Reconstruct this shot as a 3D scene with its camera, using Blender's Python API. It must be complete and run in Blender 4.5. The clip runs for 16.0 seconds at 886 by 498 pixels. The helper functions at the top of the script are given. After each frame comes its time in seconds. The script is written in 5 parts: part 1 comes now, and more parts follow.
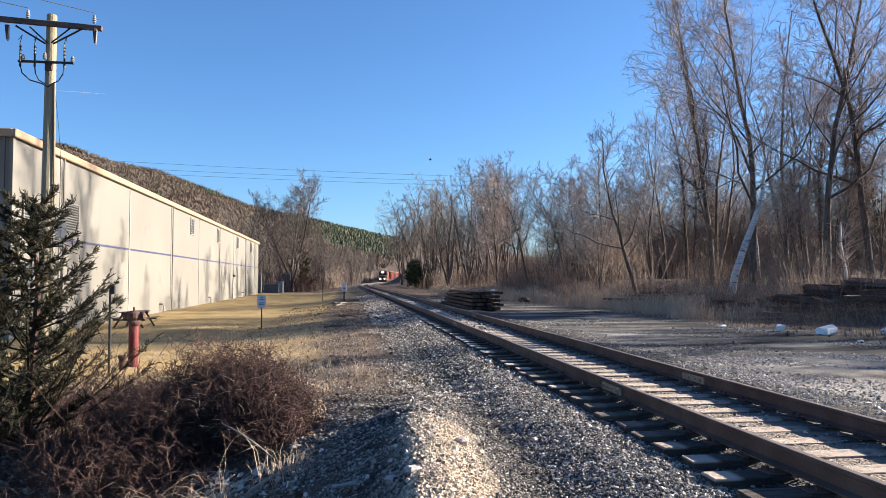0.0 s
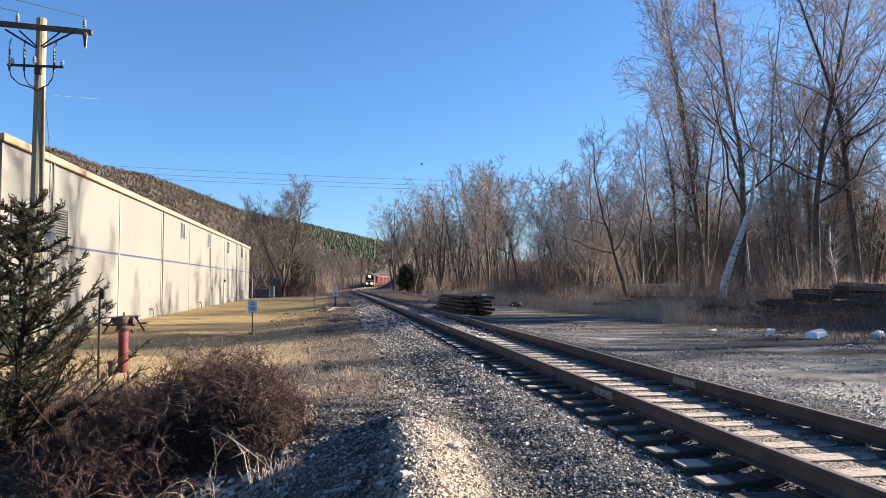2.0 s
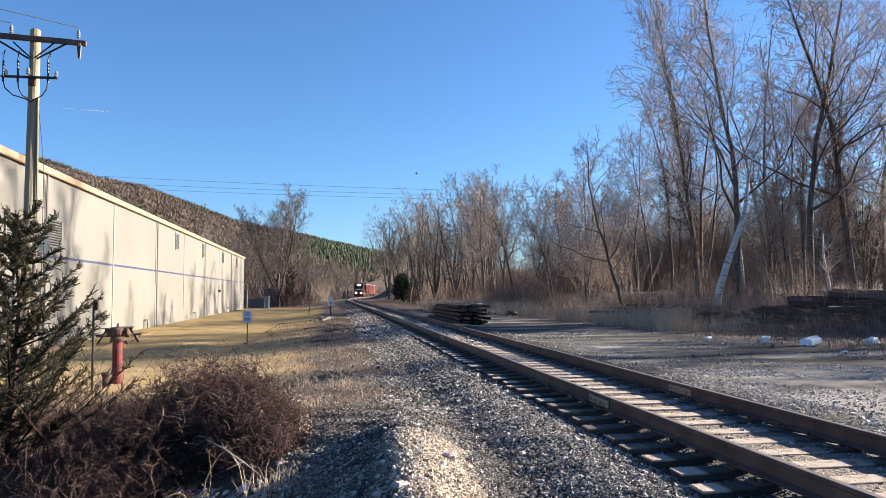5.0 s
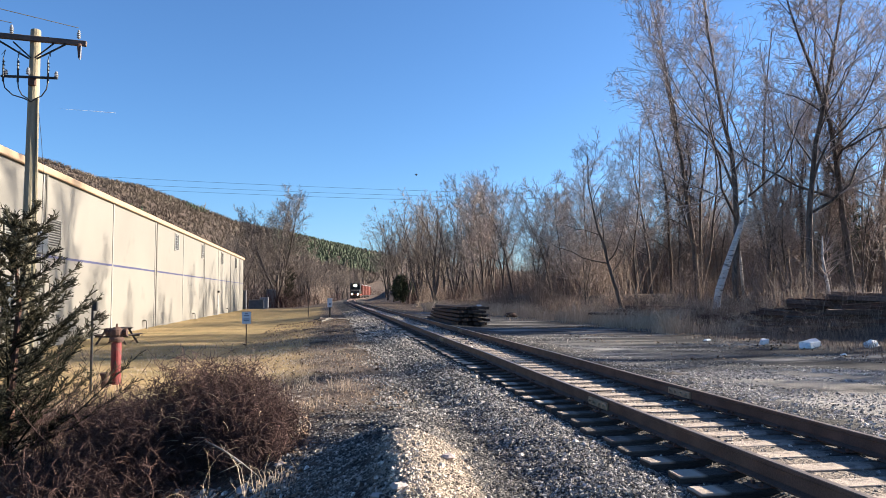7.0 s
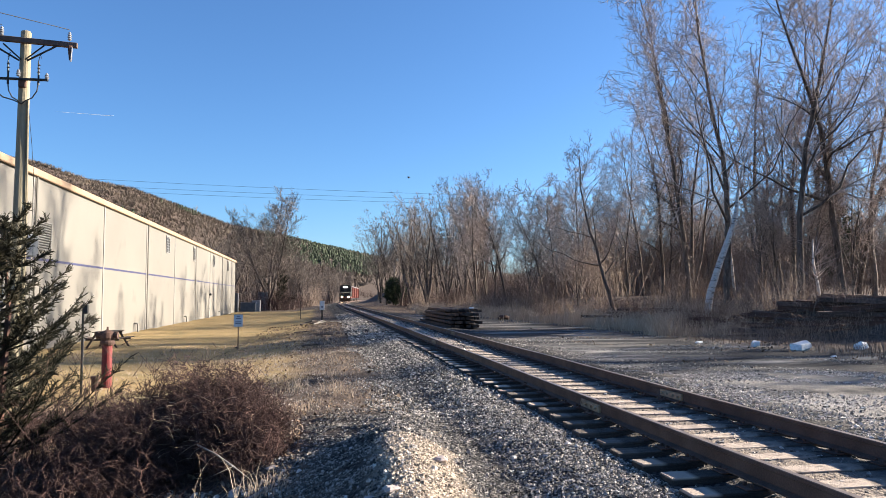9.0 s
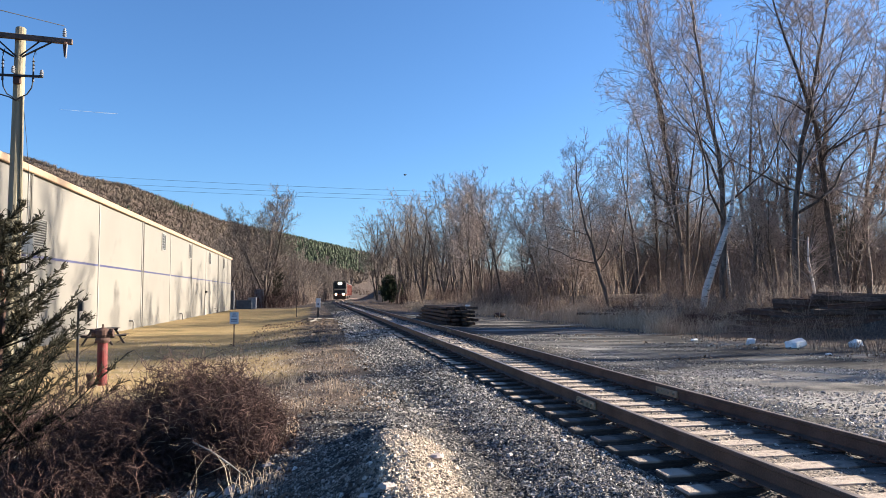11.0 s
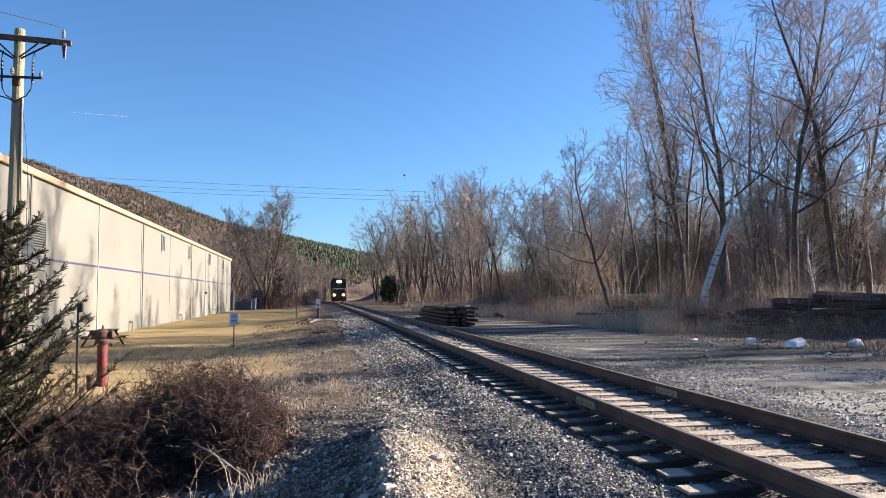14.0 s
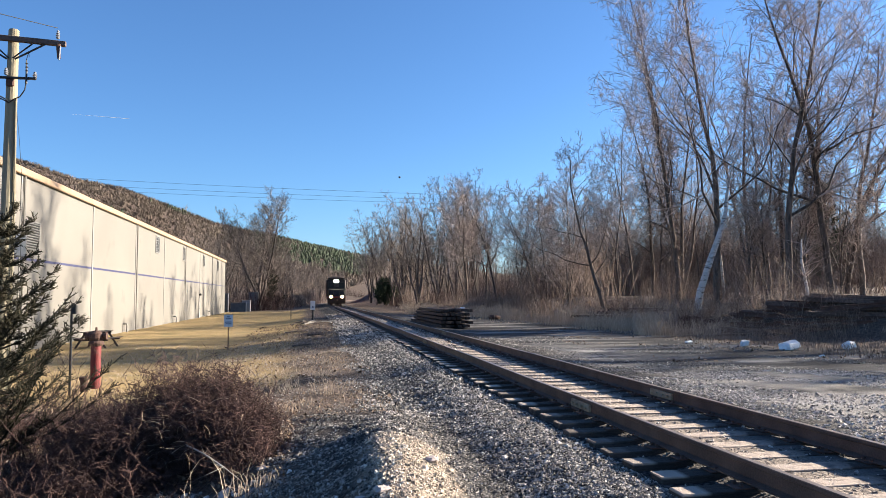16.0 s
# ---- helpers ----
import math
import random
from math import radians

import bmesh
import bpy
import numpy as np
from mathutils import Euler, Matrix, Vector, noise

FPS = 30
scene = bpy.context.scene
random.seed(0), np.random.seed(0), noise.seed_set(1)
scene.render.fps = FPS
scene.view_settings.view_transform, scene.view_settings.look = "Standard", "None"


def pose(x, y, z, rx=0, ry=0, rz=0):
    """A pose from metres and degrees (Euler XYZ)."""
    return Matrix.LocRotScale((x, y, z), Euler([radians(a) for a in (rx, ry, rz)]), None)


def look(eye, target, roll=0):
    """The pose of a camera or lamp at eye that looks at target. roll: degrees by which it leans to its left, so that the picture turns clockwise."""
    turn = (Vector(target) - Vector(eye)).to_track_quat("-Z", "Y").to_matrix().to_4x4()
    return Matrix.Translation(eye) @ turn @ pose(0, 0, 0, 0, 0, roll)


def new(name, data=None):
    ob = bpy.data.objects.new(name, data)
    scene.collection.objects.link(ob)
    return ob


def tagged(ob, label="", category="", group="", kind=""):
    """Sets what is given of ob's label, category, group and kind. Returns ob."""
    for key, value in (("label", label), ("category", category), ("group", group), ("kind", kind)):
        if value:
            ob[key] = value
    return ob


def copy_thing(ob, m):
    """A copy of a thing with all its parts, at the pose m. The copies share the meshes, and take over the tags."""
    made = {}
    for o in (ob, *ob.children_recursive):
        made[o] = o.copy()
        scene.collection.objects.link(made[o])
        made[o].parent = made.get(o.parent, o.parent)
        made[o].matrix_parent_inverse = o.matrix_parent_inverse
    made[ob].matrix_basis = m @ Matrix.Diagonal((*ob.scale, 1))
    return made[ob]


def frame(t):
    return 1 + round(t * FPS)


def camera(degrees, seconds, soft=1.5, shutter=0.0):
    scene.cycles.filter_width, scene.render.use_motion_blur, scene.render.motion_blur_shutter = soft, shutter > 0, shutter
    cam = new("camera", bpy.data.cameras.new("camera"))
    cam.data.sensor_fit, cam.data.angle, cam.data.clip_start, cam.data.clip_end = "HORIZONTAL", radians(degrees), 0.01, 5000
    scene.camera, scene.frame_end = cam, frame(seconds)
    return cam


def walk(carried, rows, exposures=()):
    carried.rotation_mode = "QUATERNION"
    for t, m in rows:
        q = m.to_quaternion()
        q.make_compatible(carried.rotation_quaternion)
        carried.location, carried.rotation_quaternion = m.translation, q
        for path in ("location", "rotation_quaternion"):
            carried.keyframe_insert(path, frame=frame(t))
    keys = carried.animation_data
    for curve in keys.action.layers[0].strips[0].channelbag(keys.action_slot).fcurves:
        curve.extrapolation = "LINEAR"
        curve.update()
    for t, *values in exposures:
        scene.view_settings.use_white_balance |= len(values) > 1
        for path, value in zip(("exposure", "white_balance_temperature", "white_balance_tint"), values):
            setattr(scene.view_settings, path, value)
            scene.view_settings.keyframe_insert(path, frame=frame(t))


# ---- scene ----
# ================= camera =================
EYE = Vector((0.0, 0.0, 1.72))


def aim(yaw, pitch, roll):
    """Yaw clockwise from the track's direction (+y), pitch up, roll; in degrees."""
    a, b = radians(yaw), radians(pitch)
    way = Vector((math.sin(a) * math.cos(b), math.cos(a) * math.cos(b), math.sin(b)))
    return look(EYE, EYE + way, -roll)


cam = camera(63.4, 16.0, soft=0.65)
walk(cam, [(t, aim(y, p, r)) for t, y, p, r in (
    (0, 7.669, 2.39, 0), (0.5, 7.834, 2.462, -0.047), (1, 8.003, 2.532, -0.097), (1.5, 8.164, 2.612, -0.055), (2, 8.345, 2.763, 0.042),
    (2.5, 8.49, 2.919, 0.108), (3, 8.605, 3.089, 0.18), (3.5, 8.706, 3.277, 0.278), (4, 8.743, 3.413, 0.374), (6.5, 8.713, 3.537, 0.312),
    (7, 8.79, 3.603, 0.173), (7.5, 8.895, 3.658, 0.127), (8, 9.054, 3.727, 0.107), (8.5, 9.24, 3.78, 0.171), (9, 9.391, 3.807, 0.236),
    (11.5, 9.729, 3.583, 0.21), (12, 9.756, 3.649, 0.256), (12.5, 9.709, 3.635, 0.331), (13, 9.671, 3.637, 0.356), (13.5, 9.686, 3.631, 0.377),
    (14, 9.723, 3.643, 0.341), (14.5, 9.777, 3.737, 0.276), (15, 9.852, 3.799, 0.256), (15.5, 9.971, 3.8, 0.251), (16, 10.121, 3.798, 0.273),
)])

# ================= sky, sun, exposure =================
SUN_AZ, SUN_EL = 80.0, 20.0  # clockwise from +y; above the horizon
world = bpy.data.worlds.new("world")
scene.world = world
world.use_nodes = True
wn = world.node_tree.nodes
sky = wn.new("ShaderNodeTexSky")
sky.sky_type, sky.sun_disc = "NISHITA", False
sky.sun_elevation, sky.sun_rotation = radians(SUN_EL), radians(SUN_AZ)
sky.air_density, sky.dust_density, sky.ozone_density = 1.0, 0.3, 7.5
world.node_tree.links.new(sky.outputs[0], wn["Background"].inputs[0])
wn["Background"].inputs[1].default_value = 0.053
sun = new("sun", bpy.data.lights.new("sun", "SUN"))
sun.data.energy, sun.data.angle, sun.data.color = 5.0, radians(0.8), (1.0, 0.88, 0.73)
_a, _e = radians(SUN_AZ), radians(SUN_EL)
SUNWARD = Vector((math.sin(_a) * math.cos(_e), math.cos(_a) * math.cos(_e), math.sin(_e)))
sun.matrix_world = look(SUNWARD * 100, (0, 0, 0))
scene.view_settings.exposure = 2.02

# ================= helpers =================
rng = random.Random(7)


def material(name, c1, c2, scale=3.0, rough=0.8, bump=0.3, grain=40.0, metal=0.0, vary=0.0, spots=None, spot_scale=1.2, spot_at=0.6, world_space=False, stretch=None):
    """Two-scale procedural surface: colour noise between c1 and c2, fine grain with relief, optional spots, variation per object."""
    m = bpy.data.materials.new(name)
    m.use_nodes = True
    nt = m.node_tree
    n, ln = nt.nodes, nt.links.new
    p = n["Principled BSDF"]
    p.inputs["Roughness"].default_value, p.inputs["Metallic"].default_value = rough, metal
    p.inputs["Specular IOR Level"].default_value = 0.3
    tc = n.new("ShaderNodeNewGeometry") if world_space else n.new("ShaderNodeTexCoord")
    co = tc.outputs["Position"] if world_space else tc.outputs["Object"]
    if stretch:
        mp = n.new("ShaderNodeMapping")
        mp.inputs["Scale"].default_value = stretch
        ln(co, mp.inputs[0])
        co = mp.outputs[0]
    big, fine = n.new("ShaderNodeTexNoise"), n.new("ShaderNodeTexNoise")
    big.inputs["Scale"].default_value, fine.inputs["Scale"].default_value = scale, grain
    big.inputs["Detail"].default_value, fine.inputs["Detail"].default_value = 5, 4
    ln(co, big.inputs[0]), ln(co, fine.inputs[0])
    mix = n.new("ShaderNodeMix")
    mix.data_type = "RGBA"
    mix.inputs[6].default_value, mix.inputs[7].default_value = (*c1, 1), (*c2, 1)
    ramp = n.new("ShaderNodeMapRange")
    ramp.inputs[1].default_value, ramp.inputs[2].default_value = 0.3, 0.7
    blend = n.new("ShaderNodeMath")
    blend.operation = "ADD"
    half = n.new("ShaderNodeMath")
    half.operation, half.inputs[1].default_value = "MULTIPLY_ADD", 0.6
    half.inputs[2].default_value = -0.3
    ln(fine.outputs[0], half.inputs[0])
    ln(big.outputs[0], blend.inputs[0]), ln(half.outputs[0], blend.inputs[1])
    ln(blend.outputs[0], ramp.inputs[0]), ln(ramp.outputs[0], mix.inputs[0])
    col = mix.outputs[2]
    if spots:
        sp = n.new("ShaderNodeTexNoise")
        sp.inputs["Scale"].default_value, sp.inputs["Detail"].default_value = spot_scale, 7
        ln(co, sp.inputs[0])
        sr = n.new("ShaderNodeMapRange")
        sr.inputs[1].default_value, sr.inputs[2].default_value = spot_at, spot_at + 0.1
        ln(sp.outputs[0], sr.inputs[0])
        m2 = n.new("ShaderNodeMix")
        m2.data_type = "RGBA"
        m2.inputs[7].default_value = (*spots, 1)
        ln(sr.outputs[0], m2.inputs[0]), ln(col, m2.inputs[6])
        col = m2.outputs[2]
    if vary:
        oi = n.new("ShaderNodeObjectInfo")
        ge = n.new("ShaderNodeNewGeometry")
        su = n.new("ShaderNodeMath")
        su.operation = "ADD"
        ln(oi.outputs["Random"], su.inputs[0]), ln(ge.outputs["Random Per Island"], su.inputs[1])
        fr = n.new("ShaderNodeMath")
        fr.operation = "FRACT"
        ln(su.outputs[0], fr.inputs[0])
        vr = n.new("ShaderNodeMapRange")
        vr.inputs[3].default_value, vr.inputs[4].default_value = 1 - vary, 1 + vary
        ln(fr.outputs[0], vr.inputs[0])
        hs = n.new("ShaderNodeHueSaturation")
        ln(vr.outputs[0], hs.inputs["Value"]), ln(col, hs.inputs["Color"])
        col = hs.outputs[0]
    ln(col, p.inputs["Base Color"])
    if bump:
        b = n.new("ShaderNodeBump")
        b.inputs["Strength"].default_value, b.inputs["Distance"].default_value = bump, 0.02
        ln(fine.outputs[0], b.inputs["Height"]), ln(b.outputs[0], p.inputs["Normal"])
    return m


def glow(name, color, strength):
    m = bpy.data.materials.new(name)
    m.use_nodes = True
    p = m.node_tree.nodes["Principled BSDF"]
    p.inputs["Base Color"].default_value = (*color, 1)
    p.inputs["Emission Color"].default_value = (*color, 1)
    p.inputs["Emission Strength"].default_value = strength
    return m


class Buf:
    """Vertices and faces gathered for one mesh."""

    def __init__(self):
        self.v, self.f = [], []

    def add(self, v, f):
        k = len(self.v)
        self.v.extend(v)
        self.f.extend([tuple(i + k for i in q) for q in f])
        return self

    def box(self, x0, x1, y0, y1, z0, z1, m=None):
        v = [(x, y, z) for z in (z0, z1) for y in (y0, y1) for x in (x0, x1)]
        if m is not None:
            v = [tuple(m @ Vector(p)) for p in v]
        return self.add(v, [(0, 2, 3, 1), (4, 5, 7, 6), (0, 1, 5, 4), (2, 6, 7, 3), (0, 4, 6, 2), (1, 3, 7, 5)])

    def cham(self, x0, x1, y0, y1, z0, z1, c=0.01, m=None):
        """A box with chamfered long and short edges."""
        v = []
        for z, k in ((z0, c), (z0 + c, 0), (z1 - c, 0), (z1, c)):
            v += [(x0 + k + c, y0 + k, z), (x1 - k - c, y0 + k, z), (x1 - k, y0 + k + c, z), (x1 - k, y1 - k - c, z),
                  (x1 - k - c, y1 - k, z), (x0 + k + c, y1 - k, z), (x0 + k, y1 - k - c, z), (x0 + k, y0 + k + c, z)]
        if m is not None:
            v = [tuple(m @ Vector(p)) for p in v]
        f = [tuple(range(7, -1, -1)), tuple(range(24, 32))]
        for r in range(3):
            f += [(r * 8 + i, r * 8 + (i + 1) % 8, r * 8 + 8 + (i + 1) % 8, r * 8 + 8 + i) for i in range(8)]
        return self.add(v, f)

    def tube(self, pts, radii, n=6, cap=True, tip=False):
        pts = [Vector(p) for p in pts]
        v, f = [], []
        last = len(pts) - 1
        ref = None
        for i, p in enumerate(pts):
            d = (pts[min(i + 1, last)] - pts[max(i - 1, 0)]).normalized()
            if ref is None:
                ref = d.orthogonal().normalized()
            a = (ref - d * ref.dot(d))
            a = a.normalized() if a.length > 1e-6 else d.orthogonal().normalized()
            ref = a
            b = d.cross(a)
            r = radii[i] if hasattr(radii, "__len__") else radii
            for k in range(n):
                t = 6.28318 * k / n
                q = p + a * (math.cos(t) * r) + b * (math.sin(t) * r)
                v.append((q.x, q.y, q.z))
        for i in range(last):
            f += [(i * n + k, i * n + (k + 1) % n, i * n + n + (k + 1) % n, i * n + n + k) for k in range(n)]
        if tip:
            v.append(tuple(pts[-1]))
            v = v[:last * n] + v[-1:]
            f = f[:(last - 1) * n] + [((last - 1) * n + k, (last - 1) * n + (k + 1) % n, last * n) for k in range(n)]
        elif cap:
            f += [tuple(range(n - 1, -1, -1)), tuple(range(last * n, last * n + n))]
        return self.add(v, f)

    def mesh(self, name, mat, smooth=False):
        me = bpy.data.meshes.new(name)
        me.from_pydata(self.v, [], self.f)
        for m in (mat if isinstance(mat, (list, tuple)) else [mat]):
            me.materials.append(m)
        if smooth:
            me.shade_smooth()
        return me


def part(name, buf, mat, parent, label="", smooth=False):
    """One mesh object under a thing or a part."""
    ob = new(name, buf.mesh(name, mat, smooth) if isinstance(buf, Buf) else buf)
    ob.parent = parent
    if label:
        tagged(ob, label)
    return ob


def thing(name, label, category, group="", kind="", at=(0, 0, 0), rz=0.0, buf=None, mat=None, smooth=False):
    ob = new(name, buf.mesh(name, mat, smooth) if buf else None)
    ob.matrix_basis = pose(*at, 0, 0, rz)
    return tagged(ob, label, category, group, kind)


# ================= materials =================
M_STEEL = material("rusty_rail", (0.070, 0.044, 0.035), (0.135, 0.088, 0.069), 3, 0.65, 0.2, 60, 0.3)
M_JOINT = material("tan_rust", (0.24, 0.175, 0.115), (0.36, 0.27, 0.18), 8, 0.8, 0.4, 40)
M_RAILTOP = material("worn_rail_top", (0.24, 0.19, 0.15), (0.34, 0.27, 0.22), 5, 0.4, 0.05, 80, 0.6)


def dusty_tie():
    """Dark creosoted wood; tan dust between the rails and some bleached ends, both also painting sun beside rail shade.
    """
    m = material("weathered_tie", (0.020, 0.016, 0.014), (0.092, 0.073, 0.062), 2.0, 0.9, 0.7, 30, vary=0.3, stretch=(1, 9, 9))
    n, ln = m.node_tree.nodes, m.node_tree.links.new
    p = n["Principled BSDF"]
    old = p.inputs["Base Color"].links[0].from_socket
    tc, sep = n.new("ShaderNodeTexCoord"), n.new("ShaderNodeSeparateXYZ")
    nz = n.new("ShaderNodeTexNoise")
    nz.inputs["Scale"].default_value, nz.inputs["Detail"].default_value = 6, 6
    ln(tc.outputs["Object"], nz.inputs[0]), ln(tc.outputs["Object"], sep.inputs[0])

    def math2(op, a, b):
        q = n.new("ShaderNodeMath")
        q.operation = op
        for i, v in ((0, a), (1, b)):
            if isinstance(v, float):
                q.inputs[i].default_value = v
            else:
                ln(v, q.inputs[i])
        return q.outputs[0]

    def between(v, a, b):
        q = n.new("ShaderNodeMapRange")
        q.inputs[1].default_value, q.inputs[2].default_value = a, b
        ln(v, q.inputs[0])
        return q.outputs[0]

    jit = math2("ADD", sep.outputs[0], math2("MULTIPLY", math2("SUBTRACT", nz.outputs[0], 0.5), 0.9))
    # stops short of the right rail, whose shade is thus painted in
    lit_dust = math2("MULTIPLY", between(jit, -0.72, -0.60), between(jit, 0.52, 0.20))
    lit_dust = math2("MULTIPLY", lit_dust, between(nz.outputs[0], 0.30, 0.46))
    oi = n.new("ShaderNodeObjectInfo")
    # pale end tops: bleached wood and the sunlit tips in one colour
    ends = math2("MULTIPLY", between(math2("ABSOLUTE", sep.outputs[0], 0.0), 1.12, 1.18), between(oi.outputs["Random"], 0.1, 0.6))
    mx = n.new("ShaderNodeMix")
    mx.data_type = "RGBA"
    mx.inputs[7].default_value = (0.42, 0.345, 0.285, 1)
    ln(math2("MULTIPLY", math2("MAXIMUM", lit_dust, ends), between(sep.outputs[2], -0.022, -0.010)), mx.inputs[0]), ln(old, mx.inputs[6]), ln(mx.outputs[2], p.inputs["Base Color"])
    return m


M_TIE = dusty_tie()
M_DARKTIMBER = material("creosoted_timber", (0.028, 0.019, 0.0155), (0.082, 0.054, 0.042), 2.5, 0.8, 0.6, 25, vary=0.3, stretch=(6, 1, 6))
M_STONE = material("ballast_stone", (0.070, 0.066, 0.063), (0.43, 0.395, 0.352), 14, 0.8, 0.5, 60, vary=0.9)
M_PANEL = material("painted_panel", (0.148, 0.139, 0.123), (0.172, 0.163, 0.144), 0.25, 0.7, 0.08, 14, vary=0.03, spots=(0.138, 0.132, 0.117), spot_scale=0.5)
M_TRIM = material("tan_trim", (0.28, 0.19, 0.12), (0.34, 0.24, 0.16), 2, 0.6, 0.1, 30)
M_GREYTRIM = material("grey_trim", (0.17, 0.165, 0.155), (0.23, 0.222, 0.21), 2, 0.6, 0.1, 30)
M_BLUE = material("blue_stripe", (0.028, 0.030, 0.082), (0.045, 0.049, 0.105), 2, 0.6, 0.1, 30)
M_DARK = material("dark_metal", (0.02, 0.02, 0.022), (0.05, 0.05, 0.05), 4, 0.5, 0.1, 40, 0.4)
M_ROOF = material("grey_roof", (0.30, 0.30, 0.30), (0.42, 0.41, 0.40), 1, 0.7, 0.1, 20)
M_BARK = material("grey_brown_bark", (0.040, 0.032, 0.027), (0.155, 0.127, 0.108), 2.5, 0.95, 0.8, 22, vary=0.25, stretch=(3, 3, 0.7))
M_TWIG = material("reddish_twig", (0.20, 0.155, 0.132), (0.43, 0.352, 0.305), 2, 0.9, 0.0, 10, vary=0.3)
M_GREYTWIG = material("grey_twig", (0.100, 0.079, 0.065), (0.24, 0.195, 0.166), 2, 0.9, 0.0, 10, vary=0.3)
M_DEEPWOOD = material("deep_wood_twig", (0.100, 0.073, 0.058), (0.26, 0.200, 0.160), 2, 0.9, 0.0, 10, vary=0.35)
M_SCRUB = material("tan_scrub", (0.125, 0.090, 0.071), (0.30, 0.230, 0.184), 2, 0.9, 0.0, 10, vary=0.35)
M_BIRCH = material("birch_bark", (0.52, 0.49, 0.45), (0.36, 0.335, 0.31), 3, 0.8, 0.3, 12, spots=(0.08, 0.07, 0.065), spot_scale=4, spot_at=0.56, stretch=(1, 1, 3))
M_BRUSH = material("bramble_cane", (0.030, 0.0165, 0.0145), (0.100, 0.058, 0.050), 2, 0.85, 0.0, 10, vary=0.45)
M_DRYGRASS = material("dry_grass", (0.30, 0.225, 0.16), (0.50, 0.40, 0.30), 1.5, 0.9, 0.0, 10, vary=0.3)
M_VINE = material("vine_bark", (0.055, 0.041, 0.033), (0.16, 0.12, 0.098), 3, 0.95, 0.0, 10, vary=0.4)
# darker copy of the ballast stone, with the shade in its colour
M_SHADESTONE = material("shaded_ballast_stone", (0.045, 0.042, 0.040), (0.30, 0.272, 0.242), 14, 0.8, 0.5, 60, vary=0.9)
# tan gravel, lightened for the sunlit slope of the ridge
M_TANSTONE = material("sunlit_tan_gravel", (0.20, 0.165, 0.125), (0.60, 0.505, 0.40), 14, 0.85, 0.5, 60, vary=0.55)
M_PALESTONE = material("pale_yard_stone", (0.17, 0.156, 0.145), (0.54, 0.49, 0.45), 14, 0.85, 0.5, 60, vary=0.6)
M_LEAF = material("dead_leaf", (0.085, 0.056, 0.036), (0.27, 0.195, 0.135), 6, 0.9, 0.0, 10, vary=0.5)
M_CONIFER = material("conifer_needles", (0.020, 0.032, 0.015), (0.052, 0.068, 0.033), 1.5, 0.8, 0.0, 10, vary=0.4)
M_CEDAR = material("winter_cedar", (0.010, 0.0115, 0.006), (0.038, 0.032, 0.016), 2.5, 0.85, 0.0, 10, vary=0.5)
M_POLE = material("pole_wood", (0.20, 0.172, 0.115), (0.29, 0.255, 0.18), 1.5, 0.85, 0.5, 20, stretch=(6, 6, 0.6))
M_CROSSARM = material("dark_arm_wood", (0.07, 0.055, 0.05), (0.14, 0.10, 0.085), 3, 0.85, 0.4, 20)
M_CERAMIC = material("grey_ceramic", (0.20, 0.21, 0.225), (0.30, 0.31, 0.33), 5, 0.3, 0.0, 20)
M_CABLE = material("black_cable", (0.012, 0.012, 0.013), (0.03, 0.03, 0.03), 5, 0.5, 0.0, 20)
M_RED = material("faded_red_paint", (0.11, 0.014, 0.015), (0.165, 0.028, 0.026), 3, 0.6, 0.3, 25, spots=(0.10, 0.05, 0.04), spot_scale=6)
M_RUST = material("dark_rust", (0.055, 0.032, 0.025), (0.11, 0.06, 0.045), 4, 0.85, 0.4, 30)
M_TABLE = material("old_table_wood", (0.040, 0.030, 0.026), (0.095, 0.074, 0.062), 2, 0.9, 0.4, 20)
M_WHITE = material("white_sign", (0.52, 0.53, 0.56), (0.60, 0.61, 0.64), 2, 0.5, 0.0, 20)
M_PLASTIC = material("white_plastic", (0.62, 0.62, 0.62), (0.74, 0.74, 0.73), 6, 0.5, 0.3, 12)
M_INK = material("faded_ink", (0.10, 0.11, 0.16), (0.16, 0.17, 0.22), 6, 0.7, 0.0, 20)
M_GLASS = material("window_dark_glass", (0.05, 0.06, 0.07), (0.09, 0.10, 0.11), 1, 0.12, 0.0, 20)
M_UTIL = material("grey_green_cabinet", (0.09, 0.10, 0.11), (0.14, 0.15, 0.16), 2, 0.5, 0.05, 20)

# ================= the line of the track =================
RAIL_TOP = 0.40
_ys = np.arange(-60.0, 520.0, 1.0)
_xs = np.interp(_ys, (-60, 40, 80, 120, 145, 165, 191, 215, 245, 264, 285, 330, 400, 520), (4.2, 4.2, 3.9, 3.45, 3.6, 4.2, 5.4, 6.8, 9.2, 11.4, 14.0, 21.5, 36, 66))
_k = np.exp(-0.5 * (np.arange(-30, 31) / 10.0) ** 2)
_xs = np.convolve(np.pad(_xs, 30, mode="edge"), _k / _k.sum(), mode="valid")


def track_x(y):
    return np.interp(y, _ys, _xs)


def track_turn(y):
    """Heading of the track at y, in degrees about z."""
    return -math.degrees(math.atan2(float(track_x(y + 3) - track_x(y - 3)), 6.0))


# ================= ground =================
def sstep(a, b, x):
    t = np.clip((x - a) / (b - a), 0, 1)
    return t * t * (3 - 2 * t)


def wave(x, y, s, k=0.0):
    """Cheap smooth noise, about -1 to 1."""
    return (np.sin(x * 1.7 / s + 1.3 * np.sin(y * 1.1 / s + k) + k) + np.sin(y * 1.9 / s + 1.7 * np.sin(x * 0.8 / s + 2 * k) + 2.1 * k) + np.sin((x + y) * 2.9 / s + 3 * k)) / 3


